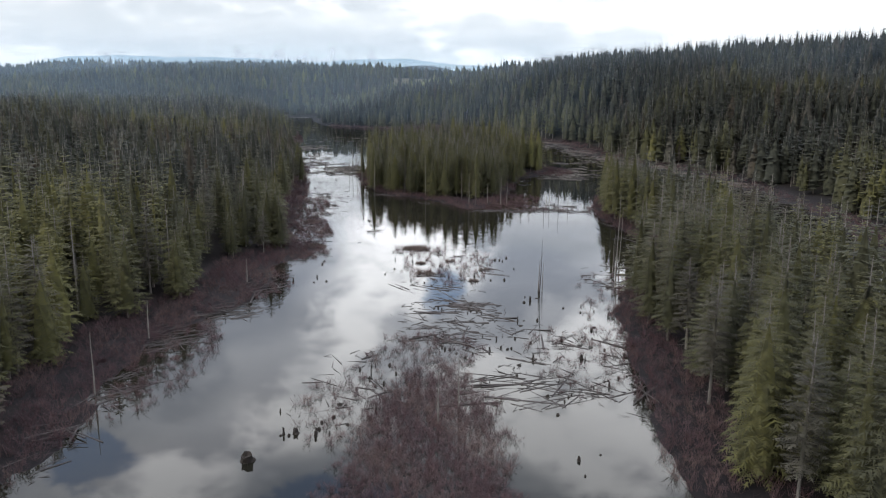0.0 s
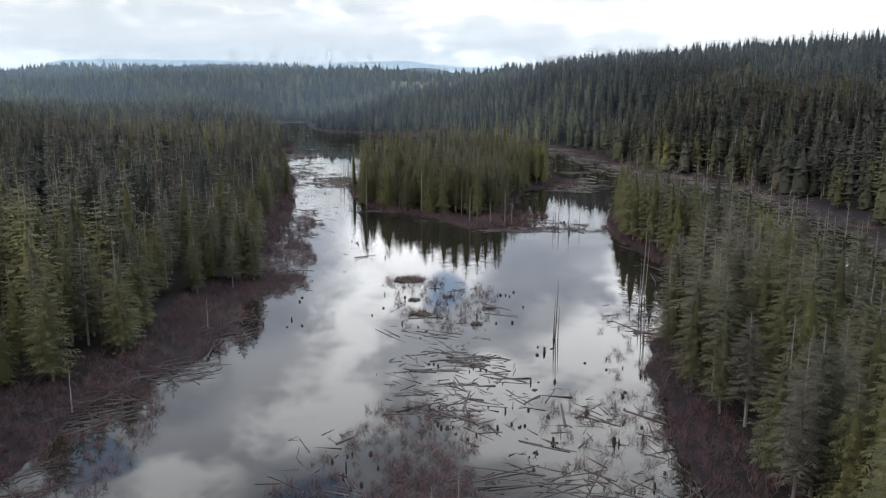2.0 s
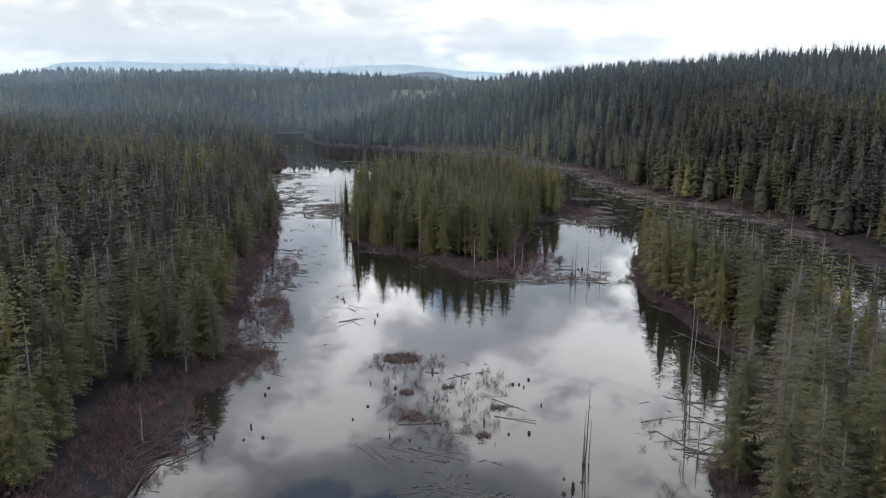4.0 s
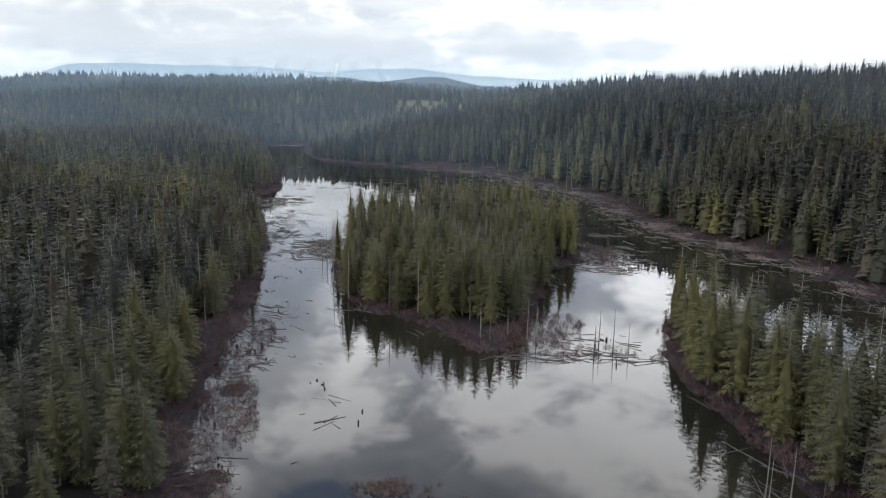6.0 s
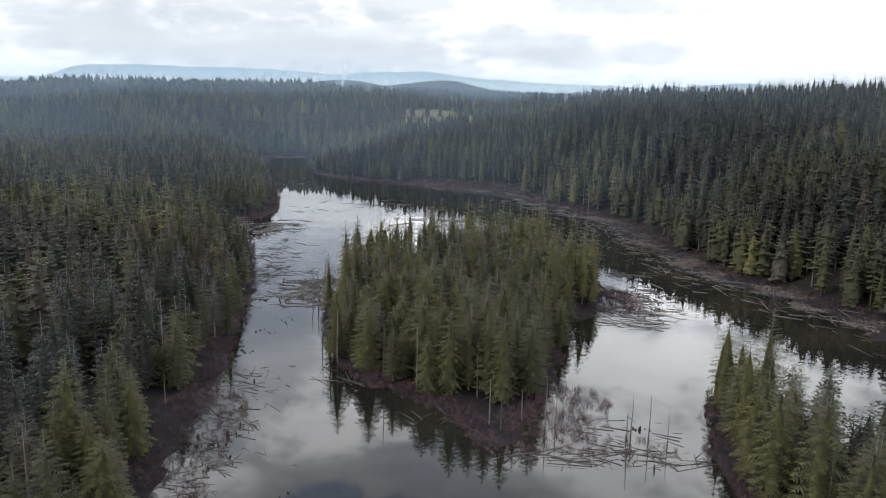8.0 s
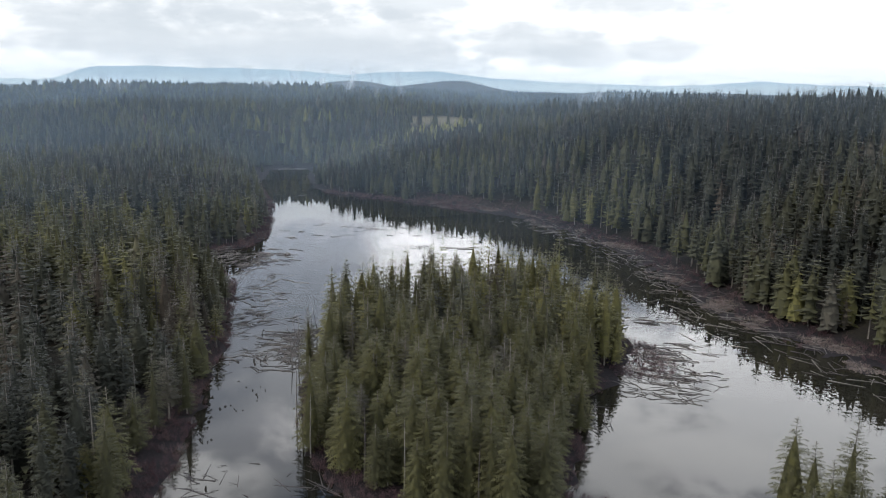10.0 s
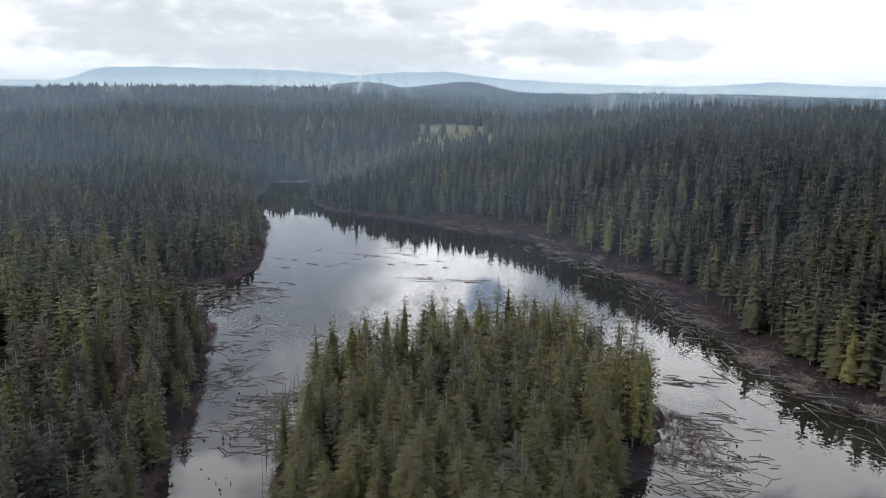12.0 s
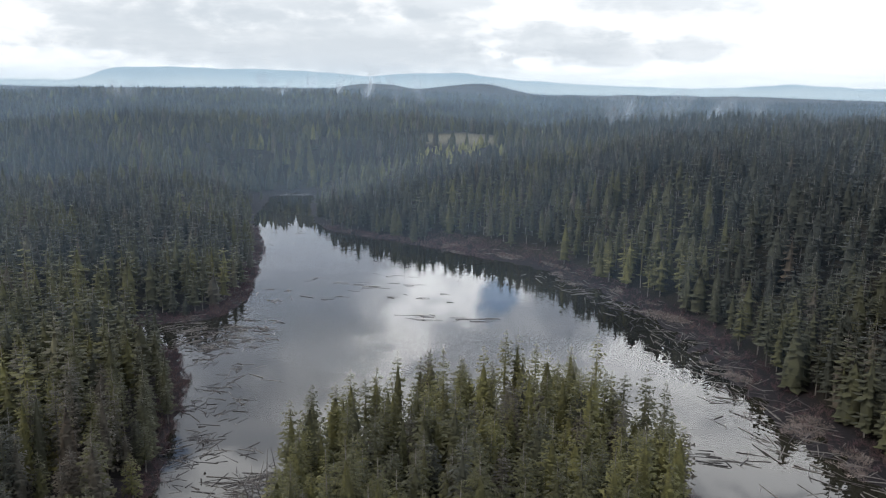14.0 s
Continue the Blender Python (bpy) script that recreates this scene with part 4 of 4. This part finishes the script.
for x, y, rx, ry, n in FIELDS:
    for i in range(n):
        if i == 0 or r.uniform() < 0.45:
            a, s = r.uniform(0, 6.28), math.sqrt(r.uniform(0, 1))
            mx, my = x + rx * s * math.cos(a), y + ry * s * math.sin(a)
        px_, py_ = mx + r.normal(0, 1.1), my + r.normal(0, 1.3)
        rad, tall = r.uniform(0.09, 0.25), r.uniform(0.08, 0.32) + 0.6 * r.uniform(0, 1) ** 6
        if r.uniform() < 0.2:
            rad, tall = rad * 1.5, tall * 0.8
        ob = new("stump", STUMPS[k % 7])
        ob.matrix_basis = Matrix.Translation((px_, py_, 0.0)) @ Matrix.Rotation(float(r.uniform(0, 6.28)), 4, "Z") @ Matrix.Rotation(float(r.normal(0, 0.1)), 4, "X") @ Matrix.Diagonal((rad, rad, tall, 1))
        tagged(ob, "dark rotting tree stump standing in the water" if tall < 0.8 else "tall broken dark stump standing in the water", "stump", "drowned stumps")
        k += 1


# one large uprooted stump lies apart in open water
ob = new("stump", STUMPS[2])
ob.matrix_basis = Matrix.Translation((-20.5, 78.5, 0.0)) @ Matrix.Rotation(0.4, 4, "X") @ Matrix.Diagonal((0.75, 0.65, 0.9, 1))
tagged(ob, "wide dark uprooted stump lying in open water", "stump", "drowned stumps")


def snag(x, y, z, tall, rad, lean_x=0.0, lean_y=0.0, twigs=5, seed=0):
    """A dead standing trunk with a few broken limbs."""
    r = random.Random(seed * 7 + 3)
    n, V, F = 6, [], []
    st = (-0.05, 0.0, 0.3, 0.65, 1.0)
    for s in st:
        for i in range(n):
            a = 6.2832 * i / n
            q_ = rad * (1.1 - 0.85 * s) * r.uniform(0.88, 1.1)
            V.append((lean_x * s * tall + 0.04 * rad * tall * math.sin(s * 5 + seed) + q_ * math.cos(a), lean_y * s * tall + q_ * math.sin(a), s * tall))
    for k in range(len(st) - 1):
        for i in range(n):
            j = (i + 1) % n
            F.extend(((k * n + i, k * n + j, (k + 1) * n + j), (k * n + i, (k + 1) * n + j, (k + 1) * n + i)))
    V.append((lean_x * tall, lean_y * tall, tall * 1.03))
    for i in range(n):
        F.append((4 * n + i, 4 * n + (i + 1) % n, len(V) - 1))
    for t in range(twigs):
        s, a = r.uniform(0.25, 0.95), r.uniform(0, 6.28)
        L = tall * r.uniform(0.03, 0.09)
        p = np.array((lean_x * s * tall, lean_y * s * tall, s * tall))
        tip = p + np.array((math.cos(a) * L, math.sin(a) * L, L * r.uniform(-0.4, 0.5)))
        b = len(V)
        for dz, dx in ((0.03, 0), (-0.02, 0.025), (-0.02, -0.025)):
            V.append(tuple(p + np.array((-math.sin(a) * dx, math.cos(a) * dx, dz))))
        V.append(tuple(tip))
        F.extend(((b, b + 1, b + 3), (b + 1, b + 2, b + 3), (b + 2, b, b + 3)))
    ob = new("dead_snag", mesh_of("dead_snag", V, F, [mat_dead if seed % 3 else mat_log], smooth=True))
    ob.location = (x, y, z)
    return tagged(ob, "bare grey dead tree trunk standing in the shallows" if z < 0.2 else "bare pale dead tree trunk on the bank", "dead tree", "dead standing trunks")


SNAGS = [(18.3, 147.4, 9.8, 0.09, 0.03, 0), (18.0, 147.5, 6.8, 0.08, 0.035, 0.0), (18.7, 147.2, 5.6, 0.08, 0.03, 0.02), (18.1, 147.0, 3.8, 0.08, 0.0, 0.02), (37.7, 170.6, 15, 0.13, 0.01, 0), (38.4, 171.5, 12, 0.10, 0.03, 0), (36.6, 168, 9, 0.09, 0.0, 0), (35.2, 163, 7, 0.08, 0.02, 0), (33, 150, 5, 0.1, 0, 0.02),
         (43, 168, 11, 0.16, 0.01, 0), (46, 182, 8, 0.14, 0, 0), (33, 249, 7, 0.12, 0.01, 0), (35.5, 246.5, 8, 0.10, 0.01, 0), (32, 248, 4, 0.16, 0, 0), (38, 243.5, 6, 0.09, 0, 0), (30, 238, 5, 0.09, 0.02, 0),
         (18, 250, 9, 0.12, 0, 0), (20, 252, 7, 0.10, 0.02, 0), (10, 248, 8, 0.14, 0, 0), (8, 250, 8.5, 0.13, 0.01, 0), (14, 253, 6, 0.12, 0, 0), (-26, 284, 13, 0.14, 0, 0)]
SNAGS += [(-24, 281, 12, 0.13, 0.01, 0), (-30, 297, 14, 0.13, 0, 0), (-13, 272, 14, 0.15, 0, 0), (-6, 268, 13, 0.14, 0, 0), (1, 264, 14, 0.15, 0, 0), (6, 262, 12, 0.14, 0, 0), (-37.3, 332, 10, 0.16, 0, 0),
          (-36, 336, 12, 0.15, 0, 0), (-34, 337.5, 9, 0.13, 0.02, 0), (-38, 328, 7, 0.15, -0.05, 0), (-39.5, 350, 6, 0.14, 0.25, 0), (-40.5, 347, 4.5, 0.13, -0.4, 0.1), (-38.5, 353, 7, 0.12, 0.05, 0), (-41, 341, 5, 0.13, 0.5, 0), (-38, 358, 5, 0.12, -0.2, 0), (53, 266, 5, 0.13, 0, 0), (54.5, 269, 6.5, 0.12, 0.02, 0), (51, 265, 3, 0.15, 0, 0),
          (-45, 118, 6, 0.12, 0.02, 0), (-47, 140, 7, 0.13, -0.02, 0), (-52, 145, 9, 0.14, 0, 0), (-38, 152, 5, 0.11, 0, 0)]
SNAGS += [(-44, 96, 8, 0.12, 0.01, 0), (-50, 128, 7, 0.12, 0.03, 0), (-0.5, 88, 6.5, 0.10, 0.01, 0), (2.0, 92, 7, 0.09, 0, 0), (38, 118, 11, 0.16, 0.02, 0), (36, 104, 9, 0.13, 0, 0), (-56, 178, 8, 0.13, 0, 0),
          (-48, 232, 7, 0.12, 0, 0), (-52, 255, 6, 0.12, 0, 0)]
zs = land(np.array([s[0] for s in SNAGS]), np.array([s[1] for s in SNAGS]))
zs = np.where(zs > 0, height(np.array([s[0] for s in SNAGS]), np.array([s[1] for s in SNAGS]), zs), 0)
for k, (x, y, tall, rad, lx, ly) in enumerate(SNAGS):
    snag(x, y, float(zs[k]), tall, rad, lx, ly, 6, k)

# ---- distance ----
# Distance haze painted as glowing colour, paler towards the foot of the range.
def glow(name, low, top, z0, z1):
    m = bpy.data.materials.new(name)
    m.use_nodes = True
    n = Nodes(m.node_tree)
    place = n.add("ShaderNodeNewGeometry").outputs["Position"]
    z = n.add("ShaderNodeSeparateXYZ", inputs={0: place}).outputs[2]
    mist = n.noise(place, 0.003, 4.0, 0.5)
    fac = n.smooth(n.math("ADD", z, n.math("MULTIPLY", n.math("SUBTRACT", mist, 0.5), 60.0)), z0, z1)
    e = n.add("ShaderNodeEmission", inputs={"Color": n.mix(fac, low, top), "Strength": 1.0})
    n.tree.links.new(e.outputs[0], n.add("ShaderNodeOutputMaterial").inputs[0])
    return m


SKYLINE = [(-50, 44), (-33, 50), (-27, 56), (-26.2, 74), (-25.3, 115), (-23.5, 128), (-21, 133), (-18.5, 126), (-15.9, 128), (-13, 122), (-11.3, 116), (-9, 98), (-6.7, 119), (-4.6, 122), (-2.6, 129), (-1, 110),
           (0.4, 95), (2.4, 89), (4.3, 79), (9.2, 68), (12, 66), (13.9, 70), (18.1, 94), (22, 80), (26, 76), (32, 67), (50, 52)]


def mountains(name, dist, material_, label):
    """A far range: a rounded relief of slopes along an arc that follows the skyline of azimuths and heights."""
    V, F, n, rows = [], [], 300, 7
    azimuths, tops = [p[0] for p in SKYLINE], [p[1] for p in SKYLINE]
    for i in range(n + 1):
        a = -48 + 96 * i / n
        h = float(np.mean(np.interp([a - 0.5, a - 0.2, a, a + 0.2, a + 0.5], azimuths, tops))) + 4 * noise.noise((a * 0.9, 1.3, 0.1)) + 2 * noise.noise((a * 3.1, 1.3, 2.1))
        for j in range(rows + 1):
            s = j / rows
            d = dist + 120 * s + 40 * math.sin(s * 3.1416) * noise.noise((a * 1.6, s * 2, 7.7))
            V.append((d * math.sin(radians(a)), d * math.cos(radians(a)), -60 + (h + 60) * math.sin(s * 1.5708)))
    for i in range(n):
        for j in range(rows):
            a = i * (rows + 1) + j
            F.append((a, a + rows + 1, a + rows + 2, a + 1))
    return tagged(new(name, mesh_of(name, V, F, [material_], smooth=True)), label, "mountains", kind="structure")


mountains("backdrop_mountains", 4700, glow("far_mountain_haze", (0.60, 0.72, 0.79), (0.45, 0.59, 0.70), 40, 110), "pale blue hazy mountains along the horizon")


# ---- haze sheets and mist ----
def haze_material(name, amount, z0, z1, scale, bottom):
    """Distance haze as added bluish sheets: scatters sky light, lets most behind through."""
    m = bpy.data.materials.new(name)
    m.use_nodes = True
    n = Nodes(m.node_tree)
    place = n.add("ShaderNodeNewGeometry").outputs["Position"]
    z = n.add("ShaderNodeSeparateXYZ", inputs={0: place}).outputs[2]
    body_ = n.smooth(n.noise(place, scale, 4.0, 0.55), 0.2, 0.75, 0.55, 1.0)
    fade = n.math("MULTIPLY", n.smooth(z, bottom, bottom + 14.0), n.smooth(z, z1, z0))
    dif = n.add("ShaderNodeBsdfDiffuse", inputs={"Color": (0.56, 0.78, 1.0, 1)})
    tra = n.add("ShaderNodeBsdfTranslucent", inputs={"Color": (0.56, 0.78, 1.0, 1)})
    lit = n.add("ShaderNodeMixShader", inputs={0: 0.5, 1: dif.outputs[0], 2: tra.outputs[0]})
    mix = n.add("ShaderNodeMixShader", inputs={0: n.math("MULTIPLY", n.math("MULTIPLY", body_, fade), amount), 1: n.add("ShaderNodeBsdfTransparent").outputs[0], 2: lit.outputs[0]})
    n.tree.links.new(mix.outputs[0], n.add("ShaderNodeOutputMaterial").inputs[0])
    return m


def haze_sheet(y, half, amount, top):
    V, F, n = [], [], 40
    for i in range(n + 1):
        x = -half + 2 * half * i / n
        yy = y + 25 * math.sin(i * 0.7 + y)
        V.extend(((x, yy, 0.5), (x, yy + 20, top)))
    for i in range(n):
        F.append((2 * i, 2 * i + 2, 2 * i + 3, 2 * i + 1))
    ob = new("mist_bank", mesh_of("mist_bank", V, F, [haze_material("veil_haze", amount, top * 0.55, top, 0.006, 2.0)], smooth=True))
    return tagged(ob, "thin bluish sheet standing in for distance haze", "mist", kind="stuff")


# added sheets build up the haze, denser with distance
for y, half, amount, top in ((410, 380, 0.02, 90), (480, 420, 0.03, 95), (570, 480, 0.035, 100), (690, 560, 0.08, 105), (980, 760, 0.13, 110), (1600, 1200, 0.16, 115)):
    haze_sheet(y, half, amount, top)


def mist_wisp(azimuth, dist, foot, tall, wide, seed):
    """A wisp of vapour rising out of the trees."""
    r = random.Random(seed)
    x0, y0 = dist * math.sin(radians(azimuth)), 206 + dist * math.cos(radians(azimuth))
    V, F, rows, cols = [], [], 9, 6
    for j in range(rows):
        s = j / (rows - 1)
        w = wide * (0.45 + 0.8 * s) * (1 + 0.25 * math.sin(s * 7 + seed))
        bend = wide * 0.4 * math.sin(s * 2.4 + seed) + 0.1 * tall * s
        for i in range(cols):
            u = i / (cols - 1) - 0.5
            V.append((x0 + bend + w * u, y0 + 5 * math.cos(u * 5 + s * 3 + seed), foot + tall * s))
    for j in range(rows - 1):
        for i in range(cols - 1):
            a = j * cols + i
            F.append((a, a + 1, a + cols + 1, a + cols))
    u = np.tile(np.linspace(0, 1, cols), rows)
    v = np.repeat(np.linspace(0, 1, rows), cols)
    body_ = np.clip(np.abs(np.sin(u * 3.1415)) ** 1.3 * np.abs(np.sin((v * 0.92 + 0.08) * 3.1415)) ** 0.8, 0, 1)
    ob = new("mist_wisp", mesh_of("mist_wisp", V, F, [mat_wisp], smooth=True, attributes=[("body", body_)]))
    return tagged(ob, "white wisp of vapour rising from wet forest", "mist", "rising mist wisps")


mat_wisp = bpy.data.materials.new("rising_vapour")
mat_wisp.use_nodes = True
n = Nodes(mat_wisp.node_tree)
place = n.add("ShaderNodeNewGeometry").outputs["Position"]
strands = n.smooth(n.noise(n.add("ShaderNodeMapping", inputs={"Vector": place, "Scale": (0.05, 0.03, 0.02)}).outputs[0], 1.0, 4.0, 0.55, 0.4), 0.30, 0.75)
share = n.math("MULTIPLY", n.math("MULTIPLY", n.add("ShaderNodeAttribute", attribute_name="body").outputs["Fac"], strands), 0.42)
lit = n.add("ShaderNodeMixShader", inputs={0: 0.5, 1: n.add("ShaderNodeBsdfDiffuse", inputs={"Color": (0.9, 0.95, 1.0, 1)}).outputs[0],
                                           2: n.add("ShaderNodeBsdfTranslucent", inputs={"Color": (0.9, 0.95, 1.0, 1)}).outputs[0]})
mix = n.add("ShaderNodeMixShader", inputs={0: share, 1: n.add("ShaderNodeBsdfTransparent").outputs[0], 2: lit.outputs[0]})
n.tree.links.new(mix.outputs[0], n.add("ShaderNodeOutputMaterial").inputs[0])
for k, (azimuth, dist, foot, tall, wide) in enumerate([(-26.4, 1250, 40, 42, 22), (-25.2, 1250, 34, 40, 16), (-15.9, 1250, 42, 52, 14), (-14.6, 1300, 44, 46, 16), (-12.9, 1350, 44, 58, 12), (-11.3, 1350, 46, 50, 12),
                                                       (-9.6, 1350, 46, 60, 14), (-7.8, 1300, 46, 50, 12), (-5.9, 1300, 46, 52, 14), (8.2, 900, 40, 42, 14), (10.0, 900, 42, 40, 16), (11.9, 880, 42, 44, 16), (14.4, 900, 44, 36, 14), (16.6, 920, 44, 32, 12)]):
    mist_wisp(azimuth, dist, foot - 12, tall * 1.15, wide * 2.4, k)
